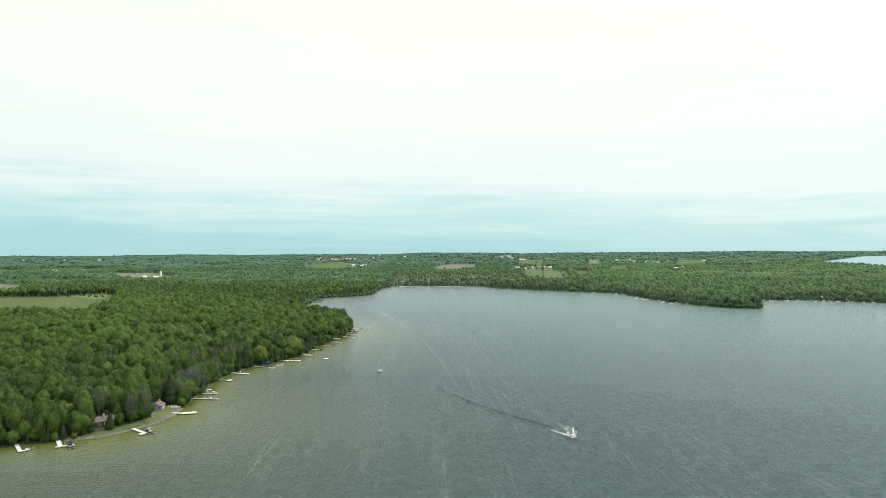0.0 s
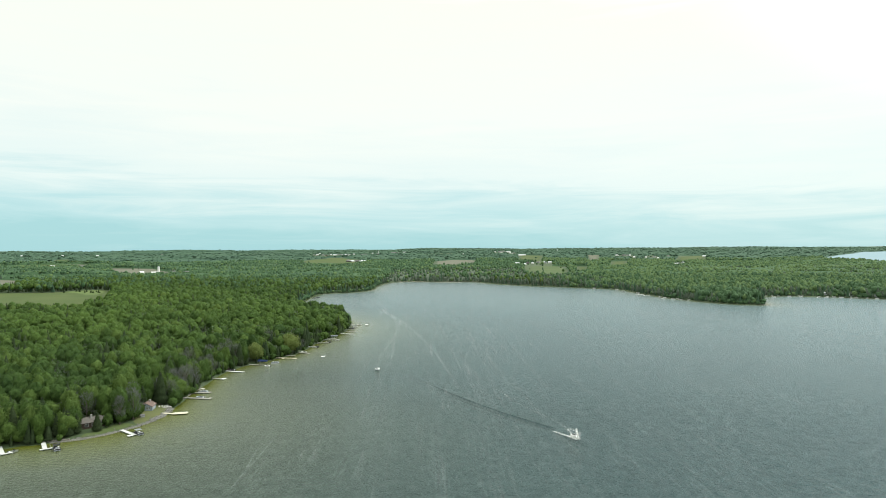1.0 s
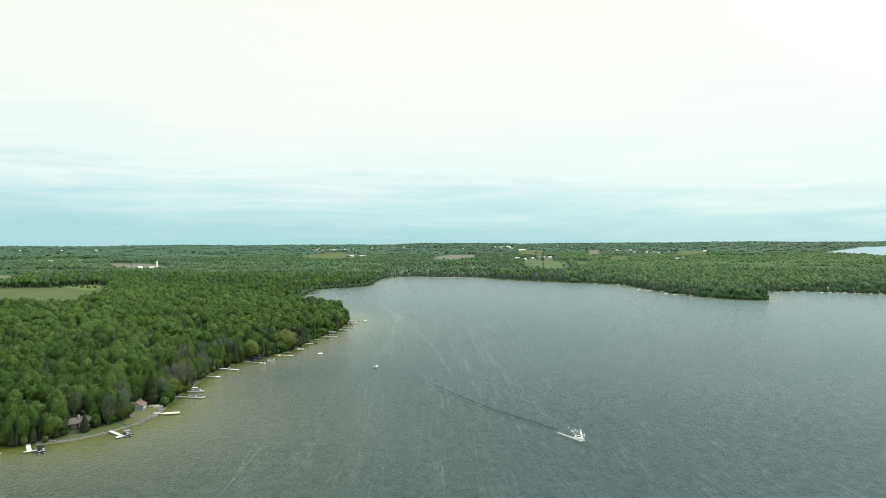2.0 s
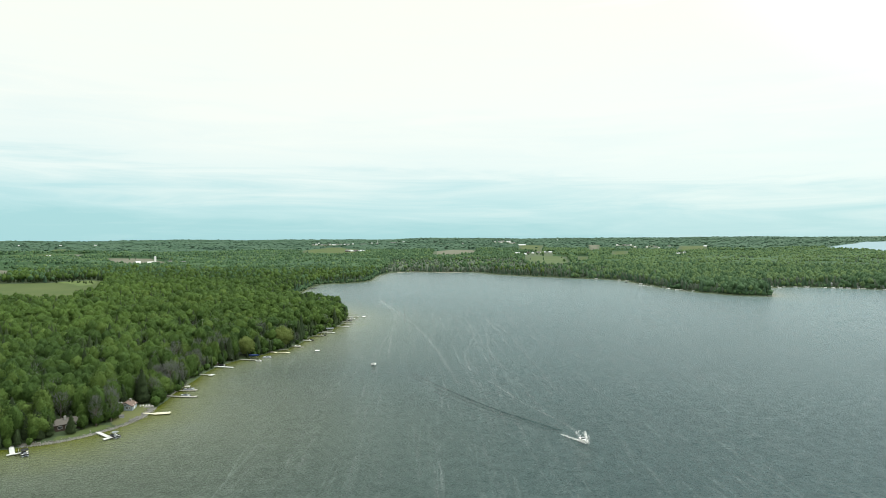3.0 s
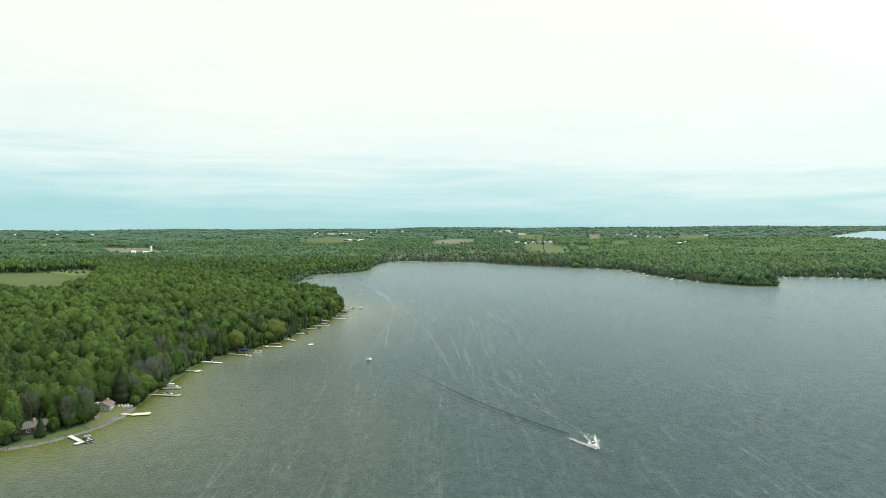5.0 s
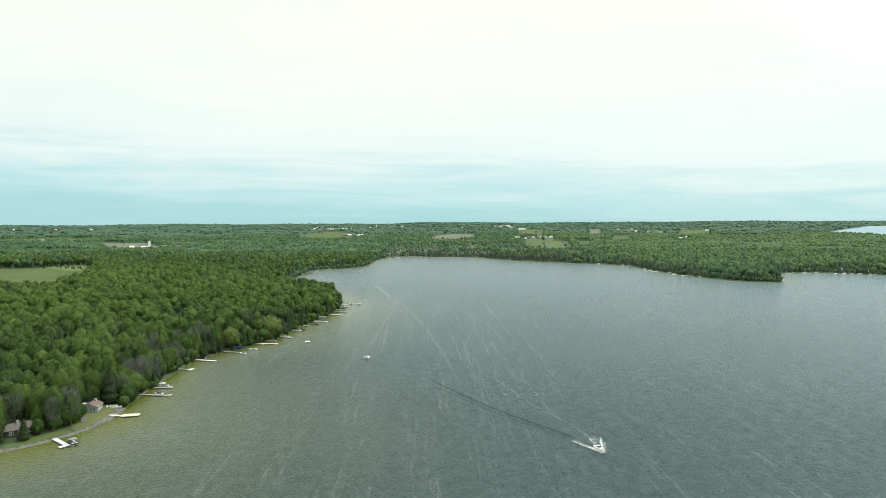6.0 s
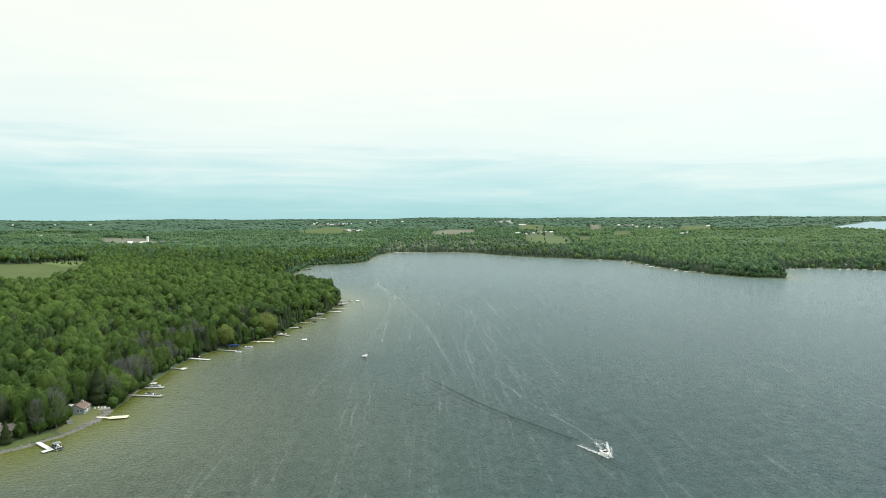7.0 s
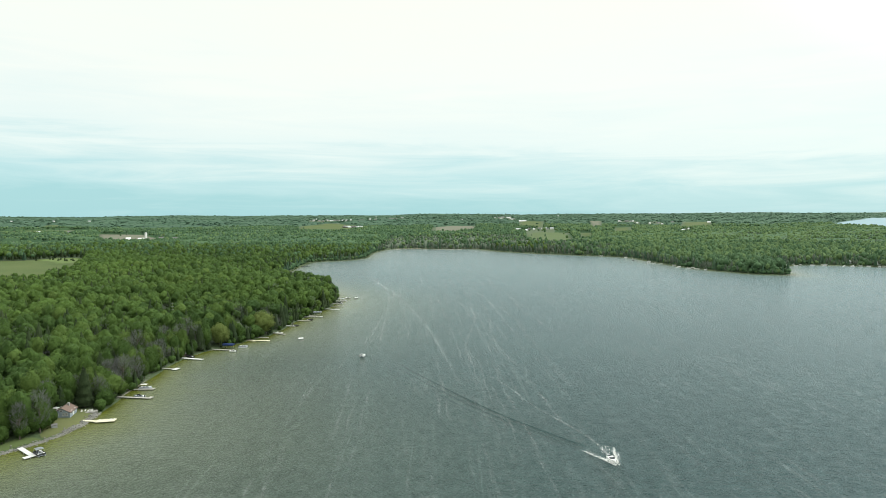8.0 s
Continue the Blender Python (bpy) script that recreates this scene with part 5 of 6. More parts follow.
def ribbon(name, line, width, material, label, z=0.03, ends=(0.0, 0.0)):
    """A long foam line floating on the water, soft at its sides and ends."""
    line = np.array(line, float)
    for _ in range(3):
        line = np.concatenate([line[:1], np.stack([0.75 * line[:-1] + 0.25 * line[1:], 0.25 * line[:-1] + 0.75 * line[1:]], 1).reshape(-1, 2), line[-1:]])
    way = np.gradient(line, axis=0)
    way /= np.linalg.norm(way, axis=1, keepdims=True)
    side = np.stack([-way[:, 1], way[:, 0]], 1)
    n = len(line)
    w = np.interp(np.linspace(0, 1, n), np.linspace(0, 1, len(width)), width)
    across = np.array([-1.0, -0.45, 0.0, 0.45, 1.0])
    wob = 1 + 0.3 * np.sin(np.arange(n) * 1.7)
    v = line[:, None, :] + side[:, None, :] * (across[None, :, None] * (w * wob)[:, None, None] / 2)
    v = np.concatenate([v, np.full((n, 5, 1), z)], 2).reshape(-1, 3)
    fade = np.minimum(1, np.minimum(np.arange(n) / (n * 0.12 + 1) + ends[0], (n - 1 - np.arange(n)) / (n * 0.25) + ends[1]))
    edge = (fade[:, None] * np.array([0, 0.75, 1, 0.75, 0])).ravel()
    i = np.arange(n * 5).reshape(n, 5)
    q = np.stack([i[:-1, :-1], i[:-1, 1:], i[1:, 1:], i[1:, :-1]], -1).reshape(-1, 4)
    return tagged(new(name, mesh_np(name, v, q, material, {"edge": edge}, flat=False)), label, "foam", kind="stuff")


ribbon("foam_trail", [(60.8, 295), (60.0, 306), (56.4, 319), (49.7, 336), (42.1, 355), (36.7, 381), (26, 412)], [1.2, 1.1, 1.0, 0.9, 0.8], FOAM_TRAIL,
       "pale foam trail behind the speeding motorboat", 0.05, (1, 0))
ribbon("bow_foam", [(60.8, 287), (59.2, 290.6), (57.2, 295.4), (54.0, 301.5)], [0.7, 1.0, 0.7, 0.35], FOAM_THICK, "white bow wave of the speeding motorboat", 0.09, (1, 0.2))
ribbon("bow_foam", [(61.0, 287), (62.8, 290.6), (63.8, 294.5), (64.6, 299)], [0.7, 1.3, 1.0, 0.4], FOAM_THICK, "white bow wave of the speeding motorboat", 0.10, (1, 0.2))
ribbon("stern_foam", [(60.6, 294), (60.2, 298), (59.3, 304)], [1.6, 1.6, 1.0], FOAM_THICK, "churned white water behind the motorboat", 0.07, (1, 0))
ribbon("foam_trail", [(-121, 1004), (-55, 797), (-27, 669), (-4, 538), (7, 442), (14, 378)], [5, 4, 4, 3, 2.2], FOAM_THIN, "old curved wake drawn out as a foam line", 0.03)
ribbon("foam_trail", [(-48, 937), (-10, 812), (19, 679), (34, 603), (29, 552), (20, 490), (18, 442), (29, 407)], [3.5, 3, 2.5, 2, 1.6], FOAM_THIN,
       "winding old foam line on open water", 0.04)
ribbon("foam_trail", [(44, 603), (38, 496), (42, 451), (45, 427)], [2.4, 2, 1.6], FOAM_THIN, "short old foam line on open water", 0.035)
ribbon("foam_trail", [(-43, 458), (-46, 512), (-41, 579), (-42, 670), (-52, 781), (-132, 1114)], [1.2, 1.4, 2, 4, 6], FOAM_THIN,
       "faint trail behind the drifting fishing boat", 0.045, (0.5, 0))
ribbon("foam_trail", [(-118, 740), (-92, 745), (-74, 720), (-70, 680)], [3, 4, 4, 3], FOAM_THIN, "pale foam curling off the headland", 0.045)


def streak_lines(count, label):
    """Long thin windrows of foam, all drawn out along the wind."""
    r = np.random.default_rng(23)
    verts, quads, edges, base = [], [], [], 0
    for _ in range(count):
        x0, y0 = r.uniform(-75, 560), r.uniform(130, 820)
        if off_line(SHORE, np.array([x0, x0]), np.array([y0, y0 + 60])).max() > -45:
            continue
        length, n = r.uniform(35, 170), 26
        t = np.linspace(0, 1, n)
        y = y0 + t * length
        x = x0 - 0.035 * (y - y0) + r.uniform(0.3, 1.1) * np.sin(y / r.uniform(18, 40) + r.uniform(0, 6)) + 0.3 * np.sin(y / 4.1 + r.uniform(0, 6))
        wide = r.uniform(0.12, 0.30) * (1 + 0.5 * np.sin(t * r.uniform(9, 30))) * (1 + y0 / 330)
        strong = r.uniform(0.4, 1.0) * min(1.7, 0.15 + y0 / 290) * np.sin(np.pi * t) ** 0.7
        for side, e in ((-1, 0.0), (0, 1.0), (1, 0.0)):
            verts.append(np.stack([x + side * wide, y, np.full(n, 0.022)], 1))
            edges.append(strong * e)
        i = base + np.arange(n - 1)
        for k in (0, n):
            quads.append(np.stack([i + k, i + k + n, i + k + n + 1, i + k + 1], 1))
        base += 3 * n
    data = mesh_np("foam_streaks", np.concatenate(verts), np.concatenate(quads), FOAM_STREAK, {"edge": np.concatenate(edges)}, flat=False)
    tagged(new("foam_streaks", data), label, "foam", kind="stuff")


FOAM_STREAK = foam("streak_foam", 0.34, 0.62, 0.23, 0.45)
streak_lines(620, "thin pale windrows of foam on the open lake")


def spray(name, count, size, place, label):
    """Droplets: place() gives how far back, how far out to the east and how high each one flies."""
    r = np.random.default_rng(5)
    back, out, up = place(r, count)
    pts = np.stack([60.6 + out - 0.12 * back, 290.5 + back, 0.06 + up], 1)
    tri = facets(pts, np.tile([0.0, 0.0, 1.0], (count, 1)), size, r)[:, :3]
    return tagged(new(name, mesh_np(name, tri, np.arange(len(tri)).reshape(-1, 3), WHITE)), label, "spray", kind="stuff")


def west_arm(r, n):
    s = r.uniform(0, 1, n) ** 1.2
    return -1.5 + 11 * s + r.normal(0, 0.3, n), -1.2 - 5.2 * s + r.normal(0, 0.28, n), np.abs(r.normal(0, 0.35, n)) * (1.1 - s)


def east_plume(r, n):
    s = r.uniform(0, 1, n) ** 0.9
    return -0.5 + 7.5 * s + r.normal(0, 0.3, n), 1.2 + 1.9 * s + r.normal(0, 0.22, n), (0.2 + 1.5 * s) * r.uniform(0.15, 1.1, n) + np.abs(r.normal(0, 0.2, n))


def bow_sheet(r, n):
    s, side = r.uniform(0, 1, n), np.where(r.uniform(0, 1, n) < 0.6, -1.0, 1.0)
    return -3.2 + 4.8 * s + r.normal(0, 0.35, n), side * (0.5 + 1.3 * s) + r.normal(0, 0.3, n), np.abs(r.normal(0, 0.3, n))


def loose_drops(r, n):
    return r.uniform(2, 11, n), r.uniform(-1.0, 3.2, n), r.uniform(0.1, 2.2, n)


spray("spray", 520, 0.13, west_arm, "white line of broken bow wave beside the wake")
spray("spray", 520, 0.14, east_plume, "white plume of spray beside the motorboat")
spray("spray", 420, 0.14, bow_sheet, "white water pushed aside by the hull")
spray("spray", 110, 0.15, loose_drops, "loose drops of spray over the wake")


WAKE_WATER = WATER.copy()      # the passing waves smooth out the ripples
WAKE_WATER.name = "wake_water"
for node in WAKE_WATER.node_tree.nodes:
    if node.type == "BUMP":
        for link in list(node.inputs["Strength"].links):
            WAKE_WATER.node_tree.links.remove(link)
        node.inputs["Strength"].default_value = 0.42


def wake_wave(line, height, width, label):
    """A low travelling wave left by the motorboat: a ridge of water with a hollow beside it."""
    line = np.array(line, float)
    for _ in range(3):
        line = np.concatenate([line[:1], np.stack([0.75 * line[:-1] + 0.25 * line[1:], 0.25 * line[:-1] + 0.75 * line[1:]], 1).reshape(-1, 2), line[-1:]])
    way = np.gradient(line, axis=0)
    way /= np.linalg.norm(way, axis=1, keepdims=True)
    side = np.stack([-way[:, 1], way[:, 0]], 1)
    n, m = len(line), 9
    across = np.linspace(-1, 1, m)
    run = np.linspace(0, 1, n)
    fade = np.clip(run / 0.06, 0.15, 1) * np.clip((1 - run) / 0.55, 0, 1) ** 0.8
    v = line[:, None, :] + side[:, None, :] * across[None, :, None] * width / 2
    z = 0.012 + height * fade[:, None] * np.cos(across * np.pi / 2)[None, :] ** 2
    v = np.concatenate([v, z[:, :, None]], 2).reshape(-1, 3)
    i = np.arange(n * m).reshape(n, m)
    q = np.stack([i[:-1, :-1], i[:-1, 1:], i[1:, 1:], i[1:, :-1]], -1).reshape(-1, 4)
    return tagged(new("wake_wave", mesh_np("wake_wave", v, q, WAKE_WATER, {"shallow": np.zeros(len(v))}, flat=False)), label, "wave", kind="stuff")


for off, high in ((0.0, 0.20), (3.8, 0.11), (8.0, 0.06)):
    k = off / 7
    wake_wave([(55 - off * 1.3 - k, 304.5 + off * 0.6), (44 - off * 0.72, 319 - off * 0.1), (32 - off * 0.75, 335 - off * 0.3), (18 - off * 0.85, 358 - off * 0.4),
               (6 - off * 0.9, 381 - off * 0.45), (-8 - off * 0.9, 408 - off * 0.4), (-23 - off * 0.9, 439 - off * 0.4)],
              high, 0.62, "dark rolling wave of the motorboat's wake")

# ---------------------------------------------------------------- houses of the near shore
p = Paint("blue_grey_siding", 0.6)
boards = p.n.new("ShaderNodeTexWave")
boards.bands_direction = "Z"
boards.inputs["Scale"].default_value = 2.6
p.l.new(p.place, boards.inputs["Vector"])
p.colour(p.mix(p.noise(0.8, 4), (0.215, 0.26, 0.30), (0.27, 0.315, 0.36)))
p.bump(boards.outputs["Fac"], 0.4, 0.03)
SIDING = p.mat
p = Paint("brown_shingle", 0.9)
p.colour(p.mix(p.noise(2.5, 4), (0.11, 0.074, 0.058), (0.165, 0.118, 0.095)))
p.bump(p.noise(5, 3), 0.6, 0.05)
SHINGLE = p.mat
GREY_ROOF = plain("grey_shingle", (0.17, 0.165, 0.16), 0.9, 0, 0.3, 2.0, 0.04)
DUN_ROOF = plain("dun_shingle", (0.135, 0.122, 0.105), 0.9, 0, 0.35, 2.0, 0.05)
BROWN_WALL = plain("dark_log_wall", (0.07, 0.05, 0.04), 0.85, 0, 0.35, 2.0, 0.05)
STONE = plain("chimney_stone", (0.34, 0.33, 0.30), 0.9, 0, 0.35, 1.5, 0.05)
GREY_WALL = plain("grey_siding", (0.38, 0.39, 0.39), 0.7, 0, 0.2, 1.0, 0.02)
STEEL = plain("galvanised_sheet", (0.60, 0.62, 0.62), 0.45, 0.5, 0.2, 0.5, 0.02)
p = Paint("window_glass", 0.06, 0.0, 0.7)
p.colour((0.02, 0.025, 0.03))
GLASS = p.mat


def gable_wall(length, width, eave, ridge):
    """A gabled shell: ridge along x, the gables at both ends."""
    bm = bmesh.new()
    ends = []
    for x in (-length / 2, length / 2):
        ends.append([bm.verts.new(q) for q in ((x, -width / 2, -0.5), (x, width / 2, -0.5), (x, width / 2, eave), (x, 0, ridge), (x, -width / 2, eave))])
    for i in range(5):
        j = (i + 1) % 5
        bm.faces.new((ends[0][i], ends[0][j], ends[1][j], ends[1][i]))
    bm.faces.new(ends[0][::-1])
    bm.faces.new(ends[1])
    bmesh.ops.recalc_face_normals(bm, faces=bm.faces[:])
    return bm


def roof_slab(length, width, eave, ridge, side, over=0.4, thick=0.16):
    bm = bmesh.new()
    slope = (ridge - eave) / (width / 2)
    lo, hi = (side * (width / 2 + over), eave - slope * over), (0, ridge)
    ring = []
    for x in (-length / 2 - over, length / 2 + over):
        ring.append([bm.verts.new((x, lo[0], lo[1] + 0.02)), bm.verts.new((x, hi[0], hi[1] + 0.02)),
                     bm.verts.new((x, hi[0], hi[1] + thick + 0.02)), bm.verts.new((x, lo[0], lo[1] + thick + 0.02))])
    for i in range(4):
        j = (i + 1) % 4
        bm.faces.new((ring[0][i], ring[0][j], ring[1][j], ring[1][i]))
    bm.faces.new(ring[0][::-1])
    bm.faces.new(ring[1])
    bmesh.ops.recalc_face_normals(bm, faces=bm.faces[:])
    return bm


def window(parent, at, turn, w, h):
    """A framed window standing 3 cm proud; its own x is its width, its -y faces out."""
    frame_bm = bmesh.new()
    for x0, x1, z0, z1 in ((-w / 2 - 0.09, -w / 2, -h / 2 - 0.09, h / 2 + 0.09), (w / 2, w / 2 + 0.09, -h / 2 - 0.09, h / 2 + 0.09),
                           (-w / 2, w / 2, h / 2, h / 2 + 0.09), (-w / 2, w / 2, -h / 2 - 0.09, -h / 2), (-0.03, 0.03, -h / 2, h / 2)):
        box(frame_bm, x0, -0.06, z0, x1, 0.05, z1)
    ob = part("window", frame_bm, WHITE, parent, "white-framed window")
    ob.matrix_basis = pose(*at, 0, 0, turn)
    part("pane", box(bmesh.new(), -w / 2, -0.02, -h / 2, w / 2, 0.04, h / 2), GLASS, ob)
    return ob


def house(name, m, length, width, eave, ridge, wall, roof, label, category="house", group="", chimney=None, windows=(), door=None):
    """windows: wall ('l' long side -y, 'r' long side +y, 'g' gable +x, 'b' gable -x), along, height, width, height."""
    ob = thing(name, label, category, group, m)
    part("wall", gable_wall(length, width, eave, ridge), wall, ob)
    for side in (-1, 1):
        part("roof", roof_slab(length, width, eave, ridge, side, min(0.4, width * 0.06)), roof, ob)
    places = {"l": lambda a, z: ((a, -width / 2, z), 0), "r": lambda a, z: ((a, width / 2, z), 180),
              "g": lambda a, z: ((length / 2, a, z), 90), "b": lambda a, z: ((-length / 2, a, z), -90)}
    for where, along, z, w, h in windows:
        at, turn = places[where](along, z)
        window(ob, at, turn, w, h)
    if door:
        at, turn = places[door[0]](door[1], 1.0)
        q = part("door", box(bmesh.new(), -0.5, -0.05, -1.0, 0.5, 0.05, 1.05, 0.01), WHITE, ob, "white panel door")
        q.matrix_basis = pose(*at, 0, 0, turn)
    if chimney:
        x, y, top, s = chimney
        part("chimney", box(box(bmesh.new(), x - s, y - s, 0, x + s, y + s, top, 0.04), x - s - 0.08, y - s - 0.08, top - 0.3, x + s + 0.08, y + s + 0.08, top - 0.12), STONE, ob,
             "stone chimney stack")
    return ob


g = ground_at(-151, 339)
house("lake_house", pose(-150.8, 339.8, g, 0, 0, -80), 7.2, 6.2, 2.0, 3.75, SIDING, SHINGLE,
      "blue-grey clapboard house with a brown shingle roof", chimney=(-1.6, 0.7, 4.6, 0.42),
      windows=(("g", -1.6, 1.25, 0.7, 1.0), ("g", 0.7, 1.25, 0.7, 1.1), ("g", 1.8, 1.25, 0.7, 1.1), ("g", -0.2, 2.7, 0.9, 0.55), ("r", -1.5, 1.7, 1.2, 1.2),
               ("r", 1.8, 1.7, 1.2, 1.2), ("l", 0.0, 1.7, 1.2, 1.2)), door=("r", 0.2))
block("porch_roof", (-157.0, 340.5, g + 2.3, -154.4, 343.5, g + 2.42), WHITE, thing("porch", "white flat porch beside the blue house", "porch"))
porch = bpy.data.objects["porch"]
for x in (-156.8, -154.6):
    for y in (340.7, 343.3):
        part("post", tube(bmesh.new(), (x, y, ground_at(x, y) - 0.4), (x, y, g + 2.3), 0.07, 6), WHITE, porch)
g2 = ground_at(-162, 309.5)
house("cottage", pose(-162.3, 309.5, g2, 0, 0, 41), 11.5, 7.0, 2.6, 4.3, BROWN_WALL, DUN_ROOF, "low dark log cottage with a grey-brown shingle roof", chimney=(-1.2, -1.0, 5.6, 0.42),
      windows=(("l", -3.6, 1.4, 1.4, 1.1), ("l", -0.6, 1.4, 1.6, 1.2), ("l", 2.8, 1.4, 1.4, 1.1), ("g", 0.0, 1.4, 1.4, 1.1)), door=("l", 4.6))
g3 = ground_at(-182, 372)
house("cabin", pose(-182, 372, g3, 0, 0, 60), 8, 6, 2.6, 4.6, GREY_WALL, GREY_ROOF, "grey cabin roof half hidden among trees", "cabin",
      windows=(("l", 0, 1.5, 1.2, 1.0),))
g3 = ground_at(-159.5, 392)
house("cabin", pose(-159.5, 392, g3, 0, 0, 80), 6, 5, 2.5, 4.0, BROWN_WALL, STEEL, "dark cabin with a pale metal roof among trees", "cabin",
      windows=(("l", 1, 1.5, 1.2, 1.0), ("l", -2, 1.5, 1.2, 1.0)))
g3 = ground_at(-160.5, 438)
house("cabin", pose(-160.5, 438, g3, 0, 0, 70), 4, 4, 2.6, 4.0, GREY_WALL, WHITE, "small cabin with a white roof among trees", "cabin", windows=(("l", 0, 1.5, 1.2, 1.0),))
g3 = ground_at(-136.5, 514)
house("cabin", pose(-136.5, 514, g3, 0, 0, 75), 9, 7, 3.2, 6.6, GREY_WALL, GREY_ROOF, "grey cottage behind the willow", "cabin",
      windows=(("l", -2, 1.6, 1.2, 1.2), ("l", 2, 1.6, 1.2, 1.2), ("b", 0, 1.6, 1.2, 1.2), ("b", 0, 4.4, 1.0, 0.9)))
shed = house("boat_shed", pose(-147.5, 452.5, ground_at(-147.5, 452.5), 0, 0, 70), 5, 4, 2.2, 3.3, BROWN_WALL, GREY_ROOF, "small dark boat shed on the shore", "shed",
             windows=(("l", 0, 1.2, 0.9, 0.7),))
house("garden_shed", pose(-146.8, 325.6, ground_at(-146.8, 325.6), 0, 0, 35), 2.0, 1.5, 0.8, 1.3, GREY_WALL, GREY_ROOF, "low grey garden shed on the lawn", "shed",
      door=None)

# terrace with chairs
terrace = thing("terrace", "pale paved terrace beside the blue house", "terrace", "", pose(-144.6, 345.2, 0, 0, 0, 30))
top = ground_at(-145.5, 345) + 0.05
for i in range(5):
    for j in range(2):
        block("paving_slab", (-3.6 + i * 1.45, -1.0 + j * 1.28, top - 0.6, -2.2 + i * 1.45, 0.24 + j * 1.28, top), STONE, terrace, "", 0.02)


def garden_chair(m, label):
    ob = thing("garden_chair", label, "chair", "terrace chairs", m)
    block("seat", (-0.28, -0.28, 0.36, 0.28, 0.28, 0.42), WHITE, ob, "", 0.015)
    back_ob = block("backrest", (-0.28, -0.04, 0.0, 0.28, 0.02, 0.62), WHITE, ob, "", 0.015)
    back_ob.matrix_basis = pose(0, 0.28, 0.42, -14)
    for s in (-0.25, 0.25):
        for q in (-0.25, 0.25):
            part("leg", box(bmesh.new(), s - 0.03, q - 0.03, 0, s + 0.03, q + 0.03, 0.36), WHITE, ob)
        part("armrest", box(bmesh.new(), s - 0.05, -0.28, 0.6, s + 0.05, 0.3, 0.64), WHITE, ob)
    return ob


chair = garden_chair(pose(-146.9, 344.6, top, 0, 0, 10), "white wooden garden chair on the terrace")
for x, y, a in ((-145.9, 345.4, -15), (-144.7, 345.8, -40), (-143.9, 346.6, -70), (-143.2, 345.8, -100)):
    copy_thing(chair, pose(x, y, top, 0, 0, a))

pole_ob = thing("nesting_box_pole", "white bird house on a tall pole among trees", "bird house", "", pose(-171.5, 339.5, ground_at(-171.5, 339.5)))
part("pole", tube(bmesh.new(), (0, 0, -0.3), (0, 0, 5.2), 0.06, 6), ALU, pole_ob)
bm = box(bmesh.new(), -0.5, -0.28, 5.2, 0.5, 0.28, 5.5, 0.03)
part("nest_box", bm, GREY_WOOD, pole_ob)
bm = box(bmesh.new(), -0.95, -0.3, 5.5, 0.95, 0.3, 5.58, 0.03)
part("nest_roof", bm, DOCK_WHITE, pole_ob)
OLIVE_PAINT = plain("olive_paint", (0.20, 0.24, 0.10), 0.7, 0, 0.2, 2.0)
mast = thing("aerial_mast", "thin tall aerial mast rising from the woods", "mast", "", pose(-178, 512, ground_at(-178, 512)))
part("pole", tube(bmesh.new(), (0, 0, -0.5), (0, 0, 20), 0.09, 6), OLIVE_PAINT, mast)
for z in (15, 17, 19):
    part("crossbar", tube(bmesh.new(), (-0.8, 0, z), (0.8, 0, z), 0.05, 5), ALU, mast)

# ---------------------------------------------------------------- far shore: cottages, docks, boats
SMALL = [(370, 1059, "boat"), (364, 1026, "dock"), (371, 1006, "boat"), (384, 1002, "dock"), (388, 985, "boat"), (533, 1052, "dock"), (540, 1050, "boat"),
         (556, 1058, "boat"), (546, 1034, "boat"), (590, 1034, "boat"), (614, 1026, "dock"), (622, 1018, "boat"), (638, 1024, "boat"),
         (654, 1006, "boat"), (314, 1278, "boat"), (346, 1230, "boat"), (340, 1167, "dark"), (360, 1215, "dock"), (346, 1105, "boat"),
         (353, 1102, "dock"), (348, 1252, "dark"), (522, 1040, "boat"), (566, 1056, "dock"), (578, 1046, "boat"), (600, 1052, "dock"), (630, 1030, "dock"),
         (646, 1018, "boat"), (664, 1008, "dock"), (674, 998, "boat"), (684, 990, "boat"), (368, 1034, "boat"), (380, 1012, "dock"), (358, 1140, "boat"), (356, 1085, "dock")]
for i, (x, y, what) in enumerate(SMALL):
    a = 200 + 30 * math.sin(i * 2.1)
    if what == "boat":
        pontoon_boat(pose(x, y, 0, 0, 0, a), "white pontoon boat moored on the far shore", GREY_CLOTH if i % 2 else None, WHITE, 6.0)
    elif what == "dark":
        motorboat(pose(x, y, 0, 0, 0, a), "dark boat moored on the far shore", 6.5, 2.3, "boats on the far shore", "runabout", hull=DARK)
    else:
        dock(x + 7 * math.cos(radians(a + 180)), y + 7 * math.sin(radians(a + 180)), x + 7 * math.cos(radians(a)), y + 7 * math.sin(radians(a)), 1.8, WHITE,
             "white dock on the far shore")
dock(459, 901, 466, 894, 1.4, GREY_WOOD, "short grey dock at the tip of the far cape")
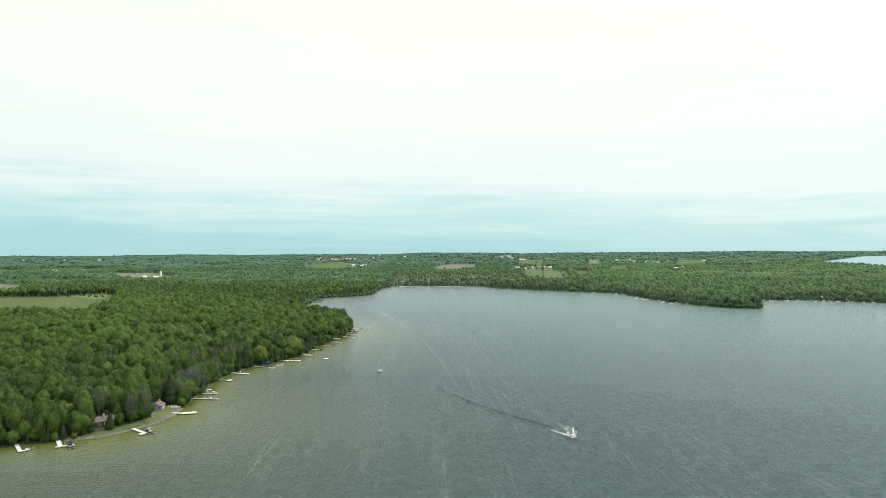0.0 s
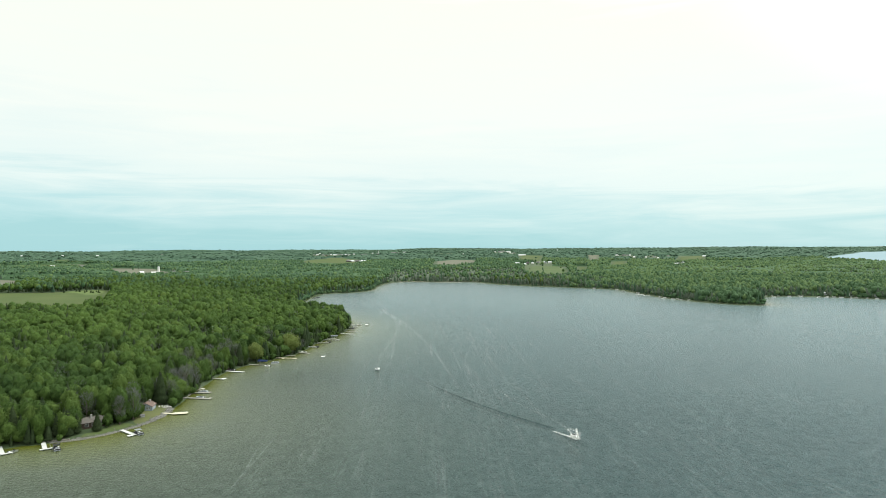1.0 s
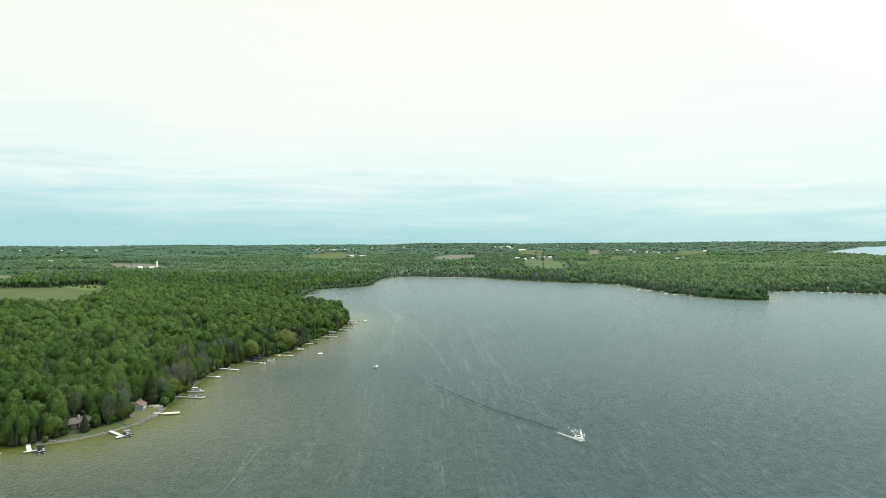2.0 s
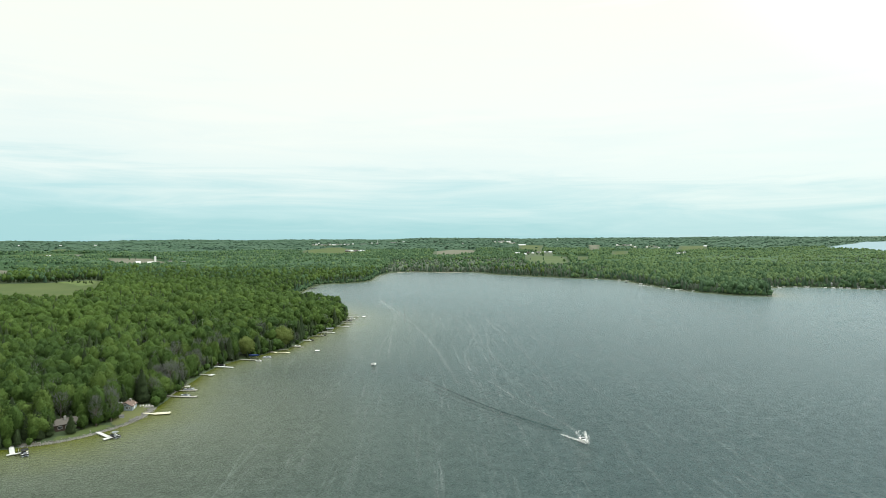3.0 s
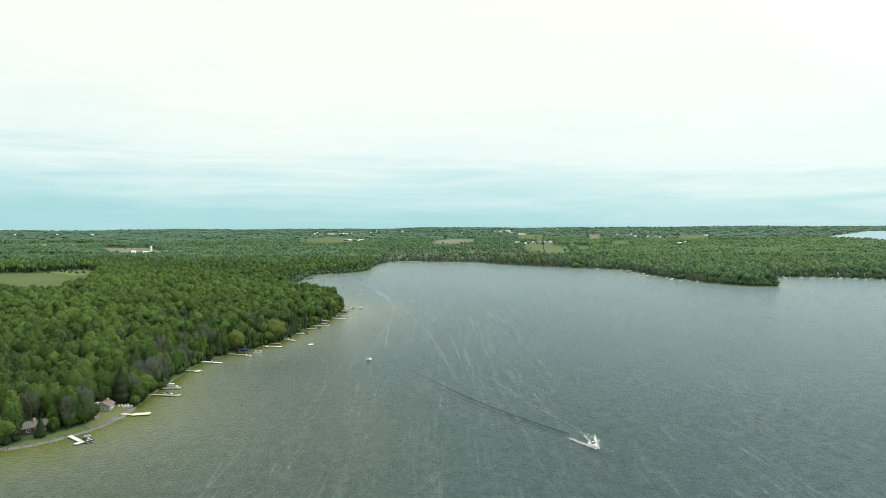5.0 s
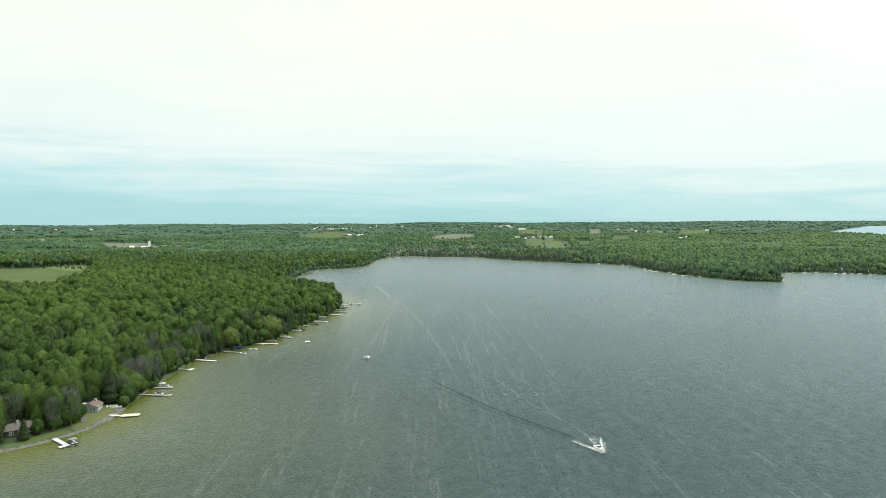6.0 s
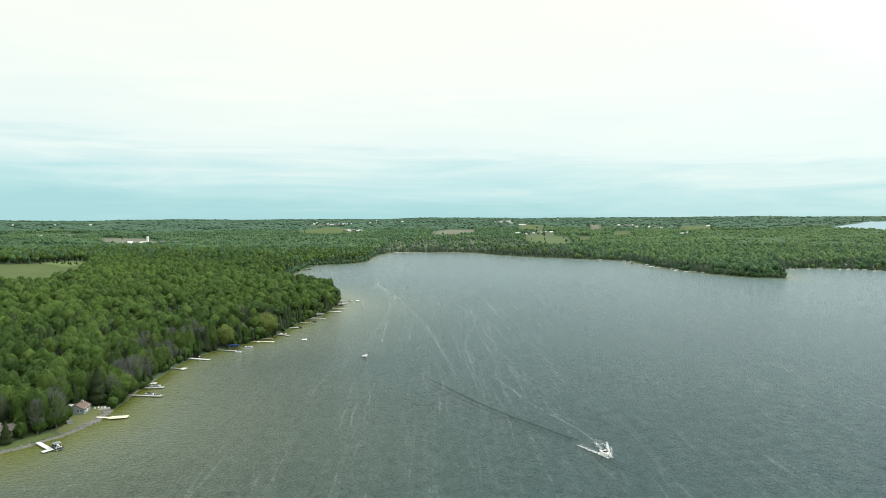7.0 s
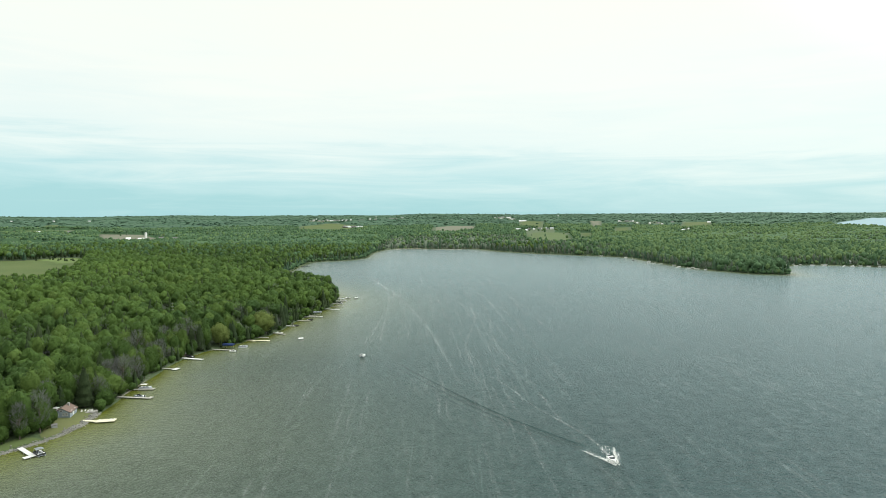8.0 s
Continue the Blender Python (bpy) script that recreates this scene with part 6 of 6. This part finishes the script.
COTTAGES = [(607, 1076, 9, 7, 3.0, 4.8, GREY_WALL, GREY_ROOF), (447, 926, 5, 4, 3.5, 5.0, WHITE, GREY_ROOF), (545, 1072, 10, 7, 3, 5, GREY_WALL, SHINGLE),
            (575, 1078, 9, 7, 3, 5, BROWN_WALL, GREY_ROOF), (640, 1050, 11, 7, 3, 5, GREY_WALL, STEEL), (668, 1030, 10, 7, 3, 5, WHITE, SHINGLE), (696, 1004, 12, 7, 3, 5, GREY_WALL, STEEL),
            (396, 1072, 9, 7, 3, 5, GREY_WALL, GREY_ROOF), (412, 1016, 9, 7, 3, 5, BROWN_WALL, GREY_ROOF)]
for x, y, length, width, eave, ridge, wall, roof in COTTAGES:
    house("shore_cottage", pose(x, y, ground_at(x, y), 0, 0, 20 + x % 40), length, width, eave, ridge, wall, roof, "lakeside cottage under trees on the far shore", "house",
          "cottages on the far shore", windows=(("l", -length * 0.25, 1.6, 1.3, 1.2), ("l", length * 0.25, 1.6, 1.3, 1.2)), door=("l", 0))

# ---------------------------------------------------------------- farm with silo, distant buildings
LOOKS = {"white": (WHITE, STEEL, "white"), "grey": (GREY_WALL, GREY_ROOF, "grey"), "dark": (BROWN_WALL, GREY_ROOF, "dark brown")}
for x, y, length, width, height, kind in FAR_BUILDINGS:
    wall, roof, word = LOOKS[kind.split("_")[0]]
    what = kind.split("_")[1]
    turn = math.degrees(math.atan2(-x, y)) + 8 * math.sin(x)
    label = {"barn": word + " farm barn with a metal roof in distant fields", "house": word + " house standing among distant trees"}[what]
    count = max(2, int(length // 7))
    length, width, height = length * 0.8, width * 0.8, height * 0.85
    house(what, pose(x, y, ground_at(x, y), 0, 0, turn), length, width, height, height + width * 0.3, wall, roof, label, what,
          "distant buildings", windows=[("l", (k + 0.5 - count / 2) * length / count, height * 0.5, 1.6, 1.6) for k in range(count)])

fx, fy = FARM
gz = ground_at(fx, fy)
ft = math.degrees(math.atan2(-fx, fy))
house("dairy_barn", pose(fx + 1, fy, gz, 0, 0, ft), 17, 9, 3.8, 6.0, WHITE, WHITE, "long white dairy barn beside a silo", "barn", "farm buildings",
      windows=[("l", k * 4.2, 2.2, 1.4, 1.2) for k in (-1.5, -0.5, 0.5, 1.5)])
silo = thing("silo", "tall white silo with a domed cap", "silo", "", pose(fx + 11, fy + 8, gz))
bm = bmesh.new()
limb(bm, (0, 0, -1), (0, 0, 19), 3.2, 3.2, 20)
part("shaft", bm, WHITE, silo)
bm = bmesh.new()
bmesh.ops.create_uvsphere(bm, u_segments=20, v_segments=10, radius=3.3)
bmesh.ops.scale(bm, vec=(1, 1, 0.75), verts=bm.verts)
bmesh.ops.translate(bm, vec=(0, 0, 19), verts=bm.verts)
part("dome", bm, STEEL, silo)
for z in range(2, 19, 3):
    bm = bmesh.new()
    limb(bm, (0, 0, z), (0, 0, z + 0.18), 3.26, 3.26, 20)
    part("hoop", bm, STEEL, silo)
hoop_barn = thing("hoop_barn", "round-roofed white fabric barn near the silo", "barn", "", pose(fx - 35, fy - 2, ground_at(fx - 35, fy - 2), 0, 0, ft))
bm = bmesh.new()
rings = []
for x in (-6.5, -2.2, 2.2, 6.5):
    rings.append([bm.verts.new((x, 7 * math.cos(a), max(-0.5, 7 * math.sin(a)) if 0 < k < 10 else -0.5)) for k, a in ((k, math.pi * k / 10) for k in range(11))])
for r0, r1 in zip(rings, rings[1:]):
    for i in range(10):
        bm.faces.new((r0[i], r0[i + 1], r1[i + 1], r1[i]))
bm.faces.new(rings[0])
bm.faces.new(rings[-1])
part("cover", bm, WHITE, hoop_barn)
part("door", box(bmesh.new(), -6.62, -2, 0, -6.5, 2, 4), STEEL, hoop_barn, "grey sheet door")
tower = thing("water_tower", "pale water tower above the distant village", "tower", "", pose(-372, 3985, ground_at(-372, 3985)))
bm = bmesh.new()
limb(bm, (0, 0, -1), (0, 0, 19), 0.9, 0.8, 10)
part("shaft", bm, WHITE, tower)
bm = bmesh.new()
bmesh.ops.create_uvsphere(bm, u_segments=14, v_segments=8, radius=3)
bmesh.ops.translate(bm, vec=(0, 0, 20.5), verts=bm.verts)
part("tank", bm, WHITE, tower)

# reeds at the head of the bay
patch("reed_bed", [(-60, 1574), (-36, 1566), (-22, 1542), (60, 1536), (110, 1528), (118, 1550), (40, 1575), (-30, 1600)], REED, "pale tan reeds at the head of the bay", 4, 0.5, False)

patch("sand_bar", [(-104, 1556), (-42, 1571), (-27, 1546), (20, 1540), (62, 1538), (60, 1529), (0, 1530), (-50, 1543), (-100, 1545)], SAND,
      "pale sand bar at the head of the bay", 3, 0.85, False)

# young conifers dotted over the upper end of the hay meadow
for i, (x, y) in enumerate(((-642, 1140), (-613, 1114), (-624, 1140), (-592, 1102), (-599, 1126), (-651, 1118), (-606, 1120), (-588, 1112), (-618, 1128), (-632, 1132),
                            (-582, 1104), (-600, 1110))):
    young = tree(1, 4.5 + 1.5 * math.sin(i * 3), 3.6, 60 + i, 160)
    young.name = "young_conifer"
    stand(young, x, y)
    tagged(young, "small dark young conifer on the hay meadow", "tree", "young conifers")
